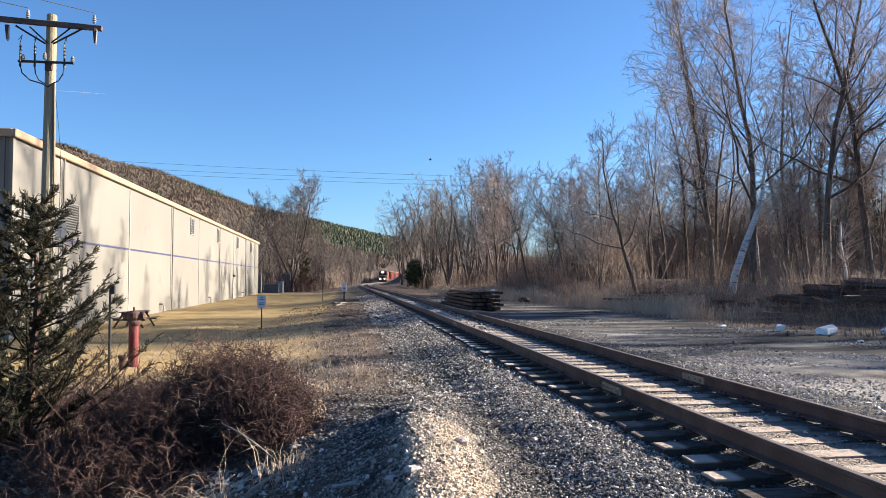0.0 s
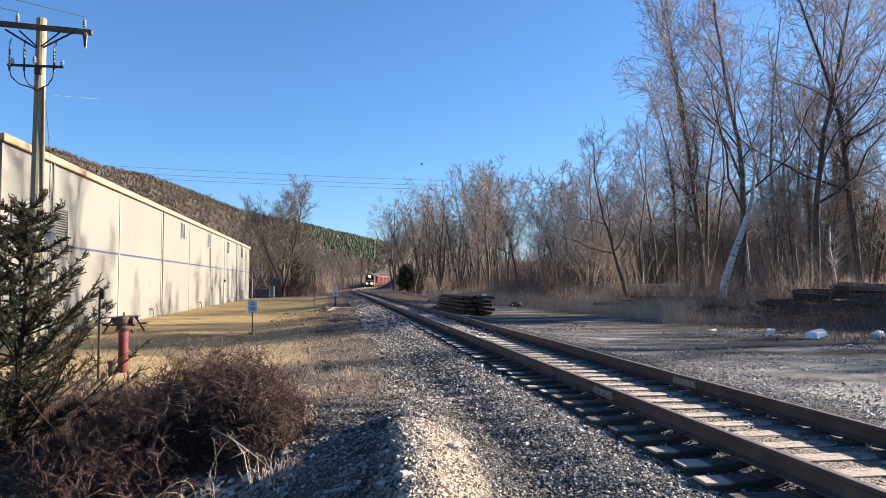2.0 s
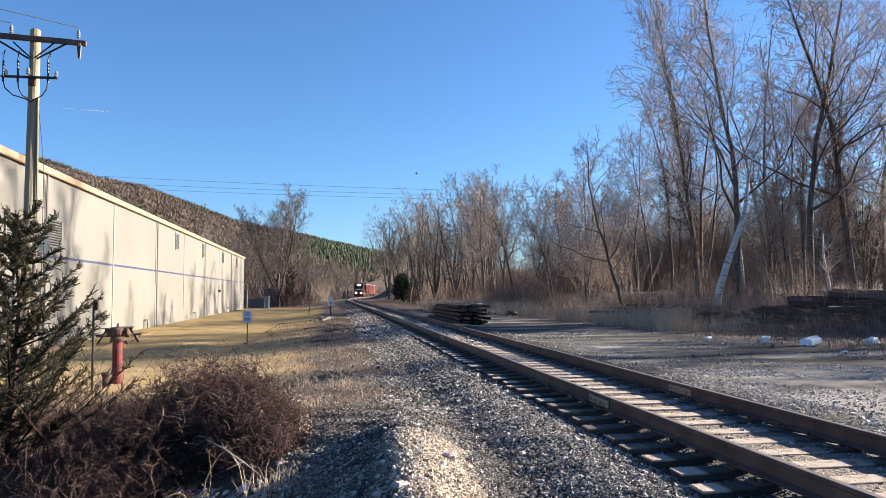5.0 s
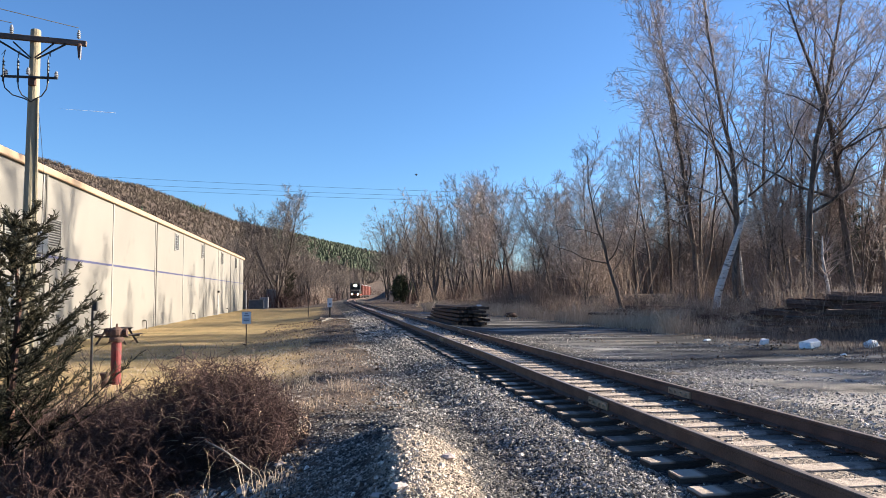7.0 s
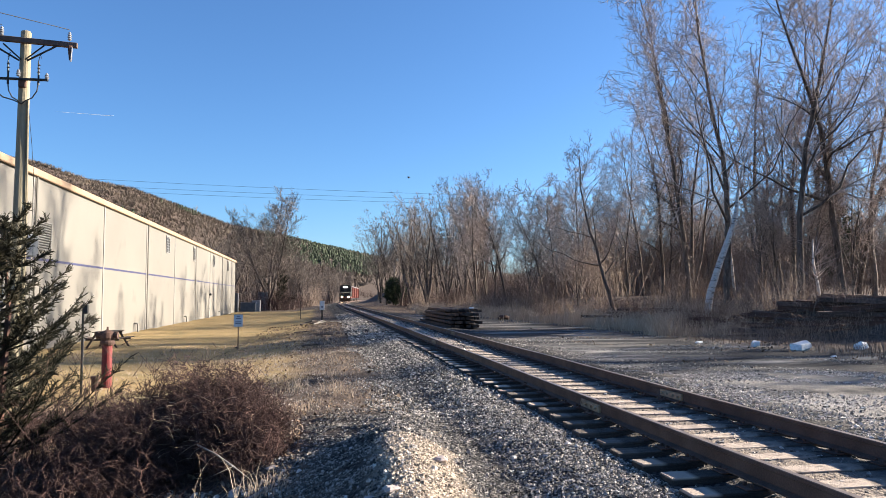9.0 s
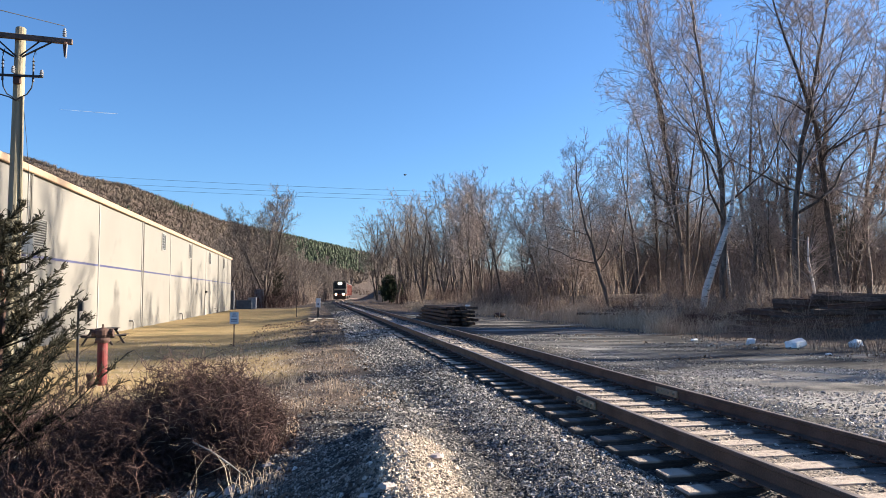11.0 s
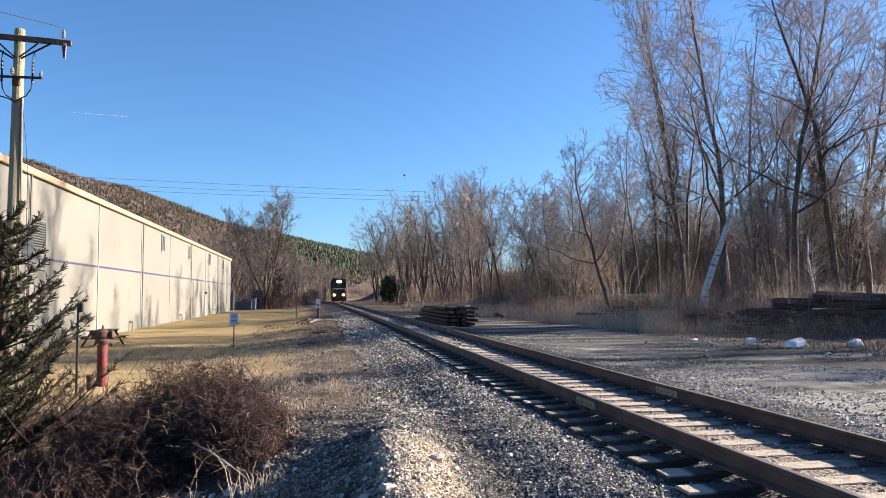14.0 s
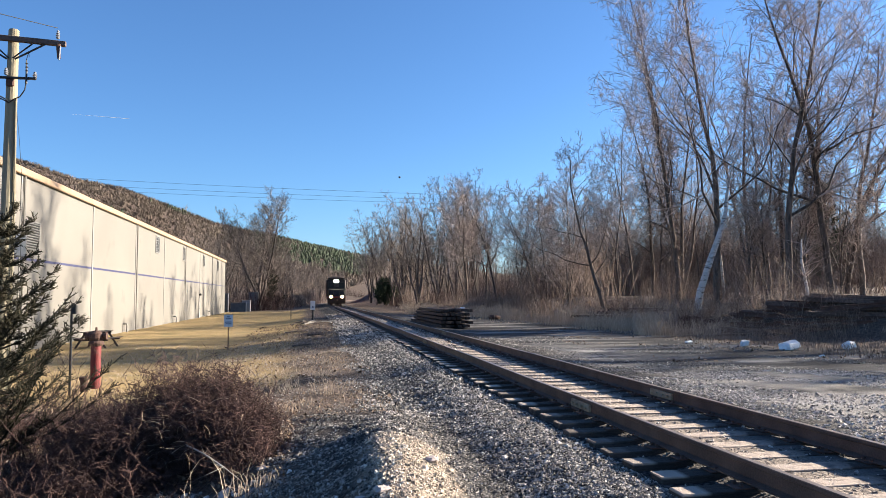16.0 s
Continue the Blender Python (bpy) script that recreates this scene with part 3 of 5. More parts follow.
# ================= trees =================
def grow_tree(seed, height, r0, spread_=0.5, fork=0.33, lean=(0, 0), bend=0.055, low=0.3, twig=0.0095, n=(16, 8, 6, 3), forks=0, segs=(11, 7, 4, 2, 1), vines=0):
    """Trunk and limbs in one Buf, fine twigs in another, climbing vines in a third."""
    r = random.Random(seed)
    wood, fine, vine, hosts = Buf(), Buf(), Buf(), []

    def stem(p, d, length, rad, level):
        k = segs[level]
        pts, rads, dirs = [p.copy()], [rad], [d.copy()]
        for i in range(k):
            up = (0.012, 0.075, 0.09, 0.08, 0.05)[level]
            w = (bend, 0.21, 0.24, 0.22, 0.18)[level]
            d = (d + Vector((r.gauss(0, w), r.gauss(0, w), r.gauss(0, w) + up))).normalized()
            p = p + d * (length / k)
            pts.append(p.copy()), dirs.append(d.copy())
            rads.append(max(rad * (1 - 0.85 * (i + 1) / k), twig))
        if level < 2:
            hosts.append((level, pts, rads))
            wood.tube(pts, rads, (8, 5)[level], False)
        else:
            fine.tube(pts, rads, 3, False, True)
        if level >= len(n):
            return
        count = n[level]
        for c in range(count):
            t = (low + (1 - low) * (c + r.random()) / count) if level == 0 else (0.18 + 0.82 * (c + r.random()) / count)
            q = min(t * k, k - 1e-4)
            i = int(q)
            o = pts[i].lerp(pts[i + 1], q - i)
            dd = dirs[i + 1]
            side = dd.orthogonal().normalized()
            side.rotate(Matrix.Rotation(r.uniform(0, 6.283), 3, dd))
            sp = r.uniform(0.5, 1.1) if level else spread_ * r.uniform(0.7, 1.5)
            cd = (dd * math.cos(sp) + side * math.sin(sp)).normalized()
            if level == 0:
                ln = height * fork * (1.2 - 0.8 * t) * r.uniform(0.65, 1.2)
            else:
                ln = length * (0.56 - 0.24 * t) * r.uniform(0.55, 1.3)
            stem(o, cd, ln, max(rads[i] * (0.5 if level == 0 else 0.6) * r.uniform(0.7, 1.1), twig), level + 1)

    d0 = Vector((lean[0], lean[1], 1)).normalized()
    stem(Vector((0, 0, -0.3)), d0, height, r0, 0)
    for k in range(forks):
        a = 6.283 * (k + r.random() * 0.5) / forks
        stem(Vector((0, 0, height * r.uniform(0.0, 0.22))), (d0 + Vector((math.cos(a), math.sin(a), 0)) * r.uniform(0.2, 0.4)).normalized(), height * r.uniform(0.7, 0.95), r0 * 0.75, 0)
    stems = [h for h in hosts if h[0] == 0]
    limbs = [h for h in hosts if h[0] == 1 and h[2][0] > 0.03]
    for k in range(vines):  # shaggy growth round the stem and some of the limbs
        _, pts, rads = stems[k % len(stems)] if k % 3 or not limbs else limbs[(k // 60) % min(len(limbs), 5)]
        q = r.uniform(0.8, 0.72 * (len(pts) - 1))
        i = int(q)
        o = pts[i].lerp(pts[i + 1], q - i)
        out = Vector((r.gauss(0, 1), r.gauss(0, 1), 0)).normalized()
        o = o + out * (rads[i] + abs(r.gauss(0, 0.16)))
        e = o + (out * r.uniform(0.1, 0.7) + Vector((r.gauss(0, .5), r.gauss(0, .5), r.gauss(-.3, .7)))) * r.uniform(0.25, 0.75)
        vine.tube([o, o.lerp(e, .5) + Vector((0, 0, .06)), e], [.012, .010, .005], 3, False, True)
    return wood, fine, vine


def tree_thing(label, seed, height, r0, crown_mat=None, **kw):
    wood, fine, vine = grow_tree(seed, height, r0, **kw)
    t = thing("bare_tree", label, "tree", "bare trees of the wood")
    part("trunk", wood, M_BARK, t, smooth=True)
    part("crown", fine, crown_mat or M_TWIG, t)
    if vine.v:
        part("vines", vine, M_VINE, t, "shaggy brown vines climbing the stem")
    return t


PROTO = [
    tree_thing("tall bare grey-brown deciduous tree in winter", 11, 18.5, 0.19, spread_=0.62, fork=0.40, n=(18, 11, 7, 3), low=0.24),
    tree_thing("tall slender bare tree with rising branches", 12, 20, 0.175, spread_=0.50, fork=0.30, n=(24, 11, 7, 3), low=0.20, bend=0.035, vines=1500),
    tree_thing("bare tree with wide crooked limbs", 13, 14.5, 0.17, spread_=0.7, fork=0.44, bend=0.08, n=(16, 10, 7, 3), low=0.3, vines=900),
    tree_thing("thin young bare tree in the wood", 14, 12, 0.08, spread_=0.55, fork=0.34, n=(14, 7, 5, 3), low=0.14, bend=0.10),
    tree_thing("small bushy bare tree with many stems", 15, 8.5, 0.08, spread_=0.6, fork=0.42, n=(11, 8, 5, 3), low=0.12, forks=3),
    tree_thing("leaning bare tree with sweeping limbs", 16, 12, 0.17, spread_=0.75, fork=0.5, bend=0.12, lean=(-0.26, 0.0), n=(13, 9, 6, 3), low=0.22),
    tree_thing("forked bare tree with several tall stems", 17, 17, 0.15, spread_=0.6, fork=0.32, n=(12, 8, 6, 3), low=0.25, forks=2),
    tree_thing("broad dark bare tree beyond the lawn", 18, 14, 0.24, M_GREYTWIG, spread_=0.5, fork=0.36, n=(9, 7, 5, 3), low=0.2, twig=0.013, forks=4, bend=0.06),
    tree_thing("upright grey bare tree beside the far track", 19, 14, 0.16, M_GREYTWIG, spread_=0.5, fork=0.30, n=(11, 7, 5, 2), low=0.15, twig=0.013, forks=2, bend=0.06),
    tree_thing("broad dark vase-shaped bare tree behind the warehouse", 27, 15.5, 0.26, M_GREYTWIG, spread_=0.5, fork=0.40, n=(18, 10, 6, 3), low=0.16, twig=0.015, forks=3, bend=0.035),
]
_used = set()


def plant(k, x, y, scale=1.0, rz=None, dz=0.0):
    m = pose(x, y, gz(x, y) + dz, 0, 0, rng.uniform(0, 360) if rz is None else rz)
    if k not in _used:
        _used.add(k)
        PROTO[k].matrix_basis = m @ Matrix.Scale(scale, 4)
        return PROTO[k]
    ob = copy_thing(PROTO[k], m)
    ob.scale = (scale, scale, scale * rng.uniform(0.92, 1.08))
    return ob


def at_px(bearing, depth):
    """x of a place seen along a bearing (613 is the track's direction), at a distance along the track."""
    return math.tan(math.atan((bearing - 784) / 1270) + radians(7.669)) * depth


def build_wood():
    # the trees that stand out, by bearing and distance
    for b, y, k, s, rz in ((1262, 38, 1, 0.96, 40), (1330, 34, 0, 0.96, 75), (1462, 30, 0, 0.9, 200), (1545, 31, 2, 1.1, 80), (1395, 38, 6, 0.9, 30), (1135, 40, 5, 0.85, 0), (1215, 44, 1, 0.72, 90),
                           (1005, 54, 2, 0.68, 10), (1060, 56, 0, 0.60, 120), (1150, 50, 3, 1.1, 0), (935, 68, 2, 0.82, 50), (900, 82, 6, 0.72, 0), (862, 88, 7, 0.98, 30), (890, 92, 8, 1.05, 60), (915, 84, 8, 0.95, 10), (880, 98, 7, 1.05, 140), (830, 94, 7, 1.0, 100), (795, 100, 7, 1.0, 80),
                           (768, 114, 7, 1.1, 70), (735, 132, 8, 1.15, 10), (712, 146, 7, 1.12, 20), (716, 168, 8, 1.1, 0), (880, 76, 4, 1.4, 0), (975, 62, 4, 1.2, 150), 
                           (1180, 58, 0, 0.75, 0), (1268, 42, 6, 0.8, 60), (1040, 72, 1, 0.62, 0), (708, 156, 8, 1.0, 0), (722, 136, 8, 1.1, 40), (748, 122, 8, 1.1, 80), (760, 128, 7, 1.15, 120), (782, 112, 8, 1.1, 0), (812, 106, 8, 1.15, 200), (845, 96, 8, 1.08, 30), (1095, 66, 6, 0.68, 50)):
        plant(k, at_px(b, y), y, s, rz)
    # a second rank that closes the gaps between them
    for b, y, k, s in ((1450, 33.5, 2, 0.75), (1492, 35, 6, 0.8), (1570, 36, 2, 0.9), (1600, 33, 0, 0.8), (1265, 62, 6, 0.8), (1225, 64, 0, 0.7), (1505, 32, 3, 1.1), (1425, 35, 3, 1.05),
                       (1160, 62, 4, 1.0), (1110, 64, 4, 1.0), (1060, 66, 4, 0.95), (1020, 68, 4, 0.95), (1390, 34, 4, 0.7), (1480, 33, 4, 0.7), (1560, 32, 4, 0.8), (1300, 64, 6, 0.8)):
        plant(k, at_px(b, y), y, s)
    r = random.Random(5)
    n = 0
    while n < 46:
        y = r.uniform(32, 150)
        x = 15.5 + r.random() ** 1.4 * 36 + max(0, (60 - y)) * 0.12
        if 613 + 1270 * x / y > 1800 or (x > 23 and 34 < y < 58):
            continue
        plant(r.choice((3, 3, 4, 2, 3, 5, 4)), x, y, r.uniform(0.6, 0.9) * (0.85 if y > 60 else 1.0))
        n += 1
    # the wood goes on beside the camera; its shade lies on the yard
    for y in (21.0,):
        plant(r.choice((0, 1, 2, 1)), 0.85 * max(y, 0) + 14.5 + r.uniform(0, 3), y + r.uniform(-1, 1), r.uniform(0.75, 1.0))
    # low bushy edge of the wood beside the camera, which shades the yard
    for k in range(5):
        y = 13.5 + 2.3 * k
        plant(4, max(0.92 * y + 3.0, 19.0) + r.uniform(0, 3), y, r.uniform(0.42, 0.58))
    # past the warehouse, left of the track
    for b, y, k, s in ((517, 118, 9, 1.12), (503, 126, 8, 0.9), (452, 122, 8, 1.05), (540, 132, 8, 0.8), (575, 150, 8, 0.85), (560, 142, 7, 0.75), (590, 170, 8, 0.85), (480, 132, 8, 0.95),
                       (605, 190, 8, 0.85), (622, 225, 7, 0.85), (428, 130, 7, 0.9), (470, 150, 8, 0.95), (600, 230, 8, 0.9), (640, 262, 8, 0.9), (585, 205, 7, 0.8), (622, 300, 8, 1.0), (550, 160, 8, 0.8), (530, 150, 7, 0.7), (655, 300, 7, 0.8),
                       (495, 140, 7, 0.75), (465, 135, 7, 0.8), (570, 165, 7, 0.7), (525, 138, 8, 0.75), (598, 212, 7, 0.75), (440, 140, 8, 0.9), (612, 250, 8, 0.9), (632, 280, 7, 0.8), (645, 320, 8, 1.0)):
        plant(k, at_px(b, y), y, s)


build_wood()


def build_birch():
    t = thing("birch", "leaning white birch trunk with peeling bark", "tree")
    wood, fine = Buf(), Buf()
    g = gz(16.5, 29.4)
    pts = [Vector((16.45, 29.4, g - .2)), Vector((16.9, 29.5, 1.9)), Vector((17.35, 29.5, 3.1)), Vector((17.95, 29.6, 4.4)), Vector((18.35, 29.7, 5.4)), Vector((18.6, 29.8, 6.6)), Vector((18.9, 29.8, 8.0))]
    wood.tube(pts, [0.165, 0.155, 0.14, 0.12, 0.09, 0.05, 0.02], 10)
    part("trunk", wood, M_BIRCH, t, smooth=True)
    r = random.Random(3)
    for k in range(26):
        o = pts[3].lerp(pts[6], r.random())
        d = Vector((r.gauss(0.1, .6), r.gauss(0, .6), r.uniform(.2, 1)))
        e = o + d * r.uniform(.5, 1.6)
        fine.tube([o, o.lerp(e, .5) + Vector((0, 0, .1)), e], [.02, .012, .006], 3, False, True)
    part("crown", fine, M_TWIG, t)
    # a thin pale birch further along
    for b, y, h in ((742, 130, 9), (1345, 36, 6), (1500, 27, 3.2)):
        x = at_px(b, y)
        q = thing("birch", "thin pale birch stem among brown brush", "tree", at=(x, y, gz(x, y) - 0.1))
        lean = 0.08 * h
        part("trunk", Buf().tube([(0, 0, -.2), (-lean * .3, 0, h * .35), (-lean * .8, .1, h * .7), (-lean, 0, h)], [.09, .07, .05, .02], 7), M_BIRCH, q, smooth=True)
        f = Buf()
        for k in range(24):
            o = Vector((-lean * .7, 0, h * r.uniform(.4, .95)))
            e = o + Vector((r.gauss(0, .8), r.gauss(0, .8), r.uniform(.2, 1.2)))
            f.tube([o, e], [.02, .006], 3, False, True)
        part("crown", f, M_TWIG, q)


build_birch()


def thicket_proto(seed, h, rad, count, mat, label, name="shrub", twig=0.007, twigs=6):
    r = random.Random(seed)
    b = Buf()
    for k in range(count):
        a, q = r.uniform(0, 6.283), rad * math.sqrt(r.random())
        o = Vector((math.cos(a) * q, math.sin(a) * q, -0.1))
        hh = h * r.uniform(0.45, 1.1)
        lean = Vector((r.gauss(0, .22), r.gauss(0, .22), 1))
        m = o + lean * hh * .5
        e = o + lean * hh + Vector((r.gauss(0, .12), r.gauss(0, .12), 0)) * hh
        b.tube([o, m, e], [twig * 1.8, twig * 1.3, twig * .6], 3, False, True)
        for j in range(twigs):
            t = r.uniform(.25, 1)
            s = o.lerp(m, t * 2) if t < .5 else m.lerp(e, t * 2 - 1)
            d = Vector((r.gauss(0, .6), r.gauss(0, .6), r.uniform(.1, .9)))
            b.tube([s, s + d * hh * r.uniform(.12, .32)], [twig, twig * .5], 3, False, True)
    ob = thing(name, label, "shrub", "brush of the wood edge")
    part("growth", b, mat, ob)
    return ob


def build_thickets():
    r = random.Random(21)
    protos = [thicket_proto(1, 3.0, 1.9, 90, M_SCRUB, "dense grey-brown leafless thicket", twig=.009),
              thicket_proto(2, 2.2, 1.7, 90, M_BRUSH, "dark reddish-brown leafless brush", twig=.008),
              thicket_proto(3, 4.4, 1.8, 60, M_SCRUB, "tall thin leafless saplings", twig=.010, twigs=9)]
    first = [True] * 3
    n = 0
    spots = []
    for k in range(46):  # along the wood's edge
        y = 26 + k * 2.6 + r.uniform(-1, 1)
        spots.append((14.6 + 3.4 * math.exp(-((y - 24) / 14) ** 2) + r.uniform(-.6, 2.2), y, r.choice((0, 1, 0, 1, 2)), r.uniform(.7, 1.1) * (.75 if y < 62 else 1)))
    for k in range(120):  # inside the wood
        y = 30 + 90 * r.random() ** 1.6
        spots.append((20.0 + r.random() ** 1.5 * 26, y, r.choice((0, 2, 1, 1)), r.uniform(.8, 1.4)))
    for k in range(56):  # tall saplings that close the back of the wood
        y = r.uniform(64, 76)
        spots.append((y * r.uniform(.44, .88), y, r.choice((2, 0, 2, 1)), r.uniform(1.6, 2.3)))
    spots += [(15.9, 28.2, 1, .55), (17.0, 28.0, 0, .5), (16.3, 28.7, 0, .6), (16.1, 28.4, 1, .5), (16.8, 28.6, 0, .55), (14.9, 28.0, 0, .45), (15.4, 27.6, 1, .4), (18.2, 27.6, 1, .6), (19.5, 26.5, 0, .5)]
    for b, y in ((500, 116), (520, 120), (545, 125), (465, 118), (440, 118), (480, 122), (560, 135), (575, 145), (590, 160), (600, 180), (612, 205), (620, 235), (535, 118), (550, 150), (625, 270), (640, 290), (655, 320), (672, 335), (690, 320), (705, 300), (580, 175), (608, 255)):
        spots.append((at_px(b, y), y, r.choice((0, 1, 2)), r.uniform(1.2, 1.8)))
    for x, y, k, s in spots:
        if 613 + 1270 * x / y > 1850 or (x > 23 and 34 < y < 58 and s > .9):
            continue
        if x > 17.5 and 29 < y < 46:  # low growth behind the sunny grass
            s *= .5
        m = pose(x, y, gz(x, y), 0, 0, r.uniform(0, 360))
        if first[k]:
            first[k] = False
            protos[k].matrix_basis = m @ Matrix.Scale(s, 4)
        else:
            copy_thing(protos[k], m).scale = (s, s, s)


build_thickets()


def build_far_woods():
    """The depth of the wood, and the forest on the hills: joined, too many to count."""
    r = random.Random(31)
    deep = Buf()
    for k in range(800):
        y = r.uniform(40, 170)
        x = r.uniform(25, 85)
        if k < 60:
            y = r.uniform(40, 75)
            x = y * r.uniform(.52, .9)
        if x / y > 0.95 or (60 <= k <= 660 and (x > 48 or (k % 2 and y < 75))) or (k <= 660 and 34 < y < 60 and x > 25 and k % 5):
            continue
        if k > 660:
            y = r.uniform(235, 420)
            x = r.uniform(-75, 60)
            if abs(x - float(track_x(y))) < 9:
                continue
        z, h = gz(x, y), r.uniform(6, 10.5) * (1.4 if k > 660 else 1)
        deep.tube([(x, y, z - .3), (x + r.gauss(0, .4), y, z + h * .5), (x + r.gauss(0, .8), y, z + h)], [.075, .05, .02], 3, False, True)
        for j in range(40):
            t = r.uniform(.2, 1)
            o = Vector((x, y, z + h * t))
            e = o + Vector((r.gauss(0, .16), r.gauss(0, .16), r.uniform(.03, .2))) * h * (1.3 - t * .6)
            deep.tube([o, e], [.022, .010], 3, False, True)
    for k in range(1700):
        y = r.uniform(30, 150)
        x = 25 + r.random() ** .8 * 50 + max(0, 45 - y) * .3
        if x / y > 0.95 or (33 < y < 62 and x < 44 and k % 8):
            continue
        z, h = gz(x, y), r.uniform(2.0, 5.0) * (1.45 if x > 46 else 1)
        for j in range(16):
            o = Vector((x + r.gauss(0, .9), y + r.gauss(0, .9), z))
            hh = h * r.uniform(.4, 1.1)
            e = o + Vector((r.gauss(0, .25), r.gauss(0, .25), 1)) * hh
            deep.tube([o, e], [.022, .009], 3, False, True)
            for q in range(3):
                s = o.lerp(e, r.uniform(.3, .95))
                deep.tube([s, s + Vector((r.gauss(0, .5), r.gauss(0, .5), r.uniform(.1, .8))) * hh * .3], [.013, .006], 3, False, True)
    thing("distant_wood", "dense bare grey-brown woodland further back", "woodland", kind="stuff", buf=deep, mat=M_DEEPWOOD)
    hill, pine = Buf(), Buf()
    n = 0
    while n < 16000:
        rr, b = 360 + 500 * r.random() ** 0.8, r.uniform(-0.62, 0.16)
        y = rr / math.sqrt(1 + b * b)
        x = b * y
        if abs(x - float(track_x(min(y, 500)))) < 14:
            continue
        n += 1
        z = gz(x, y)
        patch = float(wave(x, y, 60, 5.0)) + float(wave(x, y, 17, 1.0)) * .6
        if rr > 450 and ((b > -0.08 and patch > -0.6) or patch > 0.75 or (rr > 690 and patch > .55)):
            h, w = r.uniform(2.8, 5.0), r.uniform(1.4, 2.4)
            lo = z + h * .08
            for q in range(3):
                z0, z1, ww = lo + h * .28 * q, lo + h * (.28 * q + .42), w * (1 - .27 * q)
                a0 = r.uniform(0, 6)
                ring = [(x + math.cos(a0 + i * 1.2566) * ww * r.uniform(.6, 1.2), y + math.sin(a0 + i * 1.2566) * ww, z0 + r.uniform(-.8, .5)) for i in range(5)]
                pine.add(ring + [(x + r.gauss(0, .15), y, z1)], [(i, (i + 1) % 5, 5) for i in range(5)])
        else:
            h = r.uniform(2.2, 4.4)
            for q in range(7):
                dx, dy, t = r.gauss(0, 1.5), r.gauss(0, 1.5), r.uniform(.6, 1.05)
                hill.add([(x + dx * .15 - .12, y, z), (x + dx * .15 + .12, y, z), (x + dx * .7 + .13, y + dy, z + h * t * .6), (x + dx, y + dy, z + h * t), (x + dx * .7 - .13, y + dy * .8, z + h * t * .6)], [(0, 1, 2, 3, 4)])
    thing("hill_forest", "bare brown forest covering the far hillside", "woodland", kind="stuff", buf=hill, mat=M_HILLTREE)
    thing("hill_pines", "dark green pines on the far hill", "woodland", kind="stuff", buf=pine, mat=M_CONIFER)


M_HILLTREE = material("hill_tree", (0.080, 0.064, 0.049), (0.135, 0.108, 0.085), 0.02, 0.95, 0.0, 0.3, vary=0.35)
build_far_woods()


# ================= evergreens =================
def cedar(label, x, y, h, rad, seed, boughs, sprays, mat, size=0.11, name="cedar", openness=0.5, base=None):
    r = random.Random(seed)
    t = thing(name, label, "evergreen tree", at=(x, y, gz(x, y) if base is None else base))
    wood, leaf = Buf(), Buf()
    top = Vector((r.gauss(0, .05), r.gauss(0, .05), h))
    wood.tube([(0, 0, -.2), (r.gauss(0, .03), 0, h * .3), (r.gauss(0, .05), 0, h * .65), tuple(top)], [.06 * h / 3, .05 * h / 3, .03 * h / 3, .006], 7, False, True)
    for k in range(boughs):
        f = (k + r.random()) / boughs
        z = h * (0.03 + 0.95 * f ** 1.25)
        a = r.uniform(0, 6.283)
        ln = rad * (1.1 - f) ** 0.75 * r.uniform(0.55, 1.25) + .1
        d = Vector((math.cos(a), math.sin(a), r.uniform(.15, .85)))
        o = Vector((0, 0, z))
        m, e = o + d * ln * .5 + Vector((0, 0, -.04)), o + d * ln + Vector((0, 0, .12 * ln))
        leaf.tube([o, m, e], [.016 * h / 3, .010 * h / 3, .003], 4, False, True)
        for j in range(sprays):
            u = r.uniform(openness * .5, 1.0)
            q = (o.lerp(m, u * 2) if u < .5 else m.lerp(e, u * 2 - 1))
            sd = (d + Vector((r.gauss(0, .7), r.gauss(0, .7), r.gauss(.25, .5)))).normalized()
            sl = size * r.uniform(.7, 1.7)
            p2 = q + sd * sl
            leaf.tube([q, q.lerp(p2, .6), p2], [size * .05, size * .075, .003], 3, False, True)
            for s2 in range(5):
                c = q.lerp(p2, r.uniform(.2, .95))
                e2 = c + (sd + Vector((r.gauss(0, .6), r.gauss(0, .6), r.gauss(.1, .5)))).normalized() * sl * r.uniform(.25, .55)
                leaf.tube([c, e2], [size * .075, .002], 3, False, True)
    part("trunk", wood, M_RUST, t)
    part("foliage", leaf, mat, t)
    return t


cedar("scraggly olive-brown cedar at the edge of the ditch", -4.2, 10.3, 2.77 - gz(-4.2, 10.3), 1.35, 41, 125, 74, M_CEDAR, 0.080)
cedar("scraggly olive-brown cedar at the edge of the ditch", -4.75, 9.6, 2.55 - gz(-4.75, 9.6), 1.35, 42, 120, 70, M_CEDAR, 0.080)
cedar("round dark green cedar bush beside the far track", 12.2, 125, 4.4, 2.3, 43, 150, 40, M_CONIFER, 0.40, openness=.9)
cedar("small brownish evergreen below the far bare tree", -7.5, 121, 6.5, 2.2, 44, 70, 22, M_CEDAR, 0.4)


cedar("dark tall evergreen deep in the bare wood", at_px(1535, 58), 58, 9.5, 2.2, 46, 110, 30, M_CONIFER, 0.34, openness=.7)


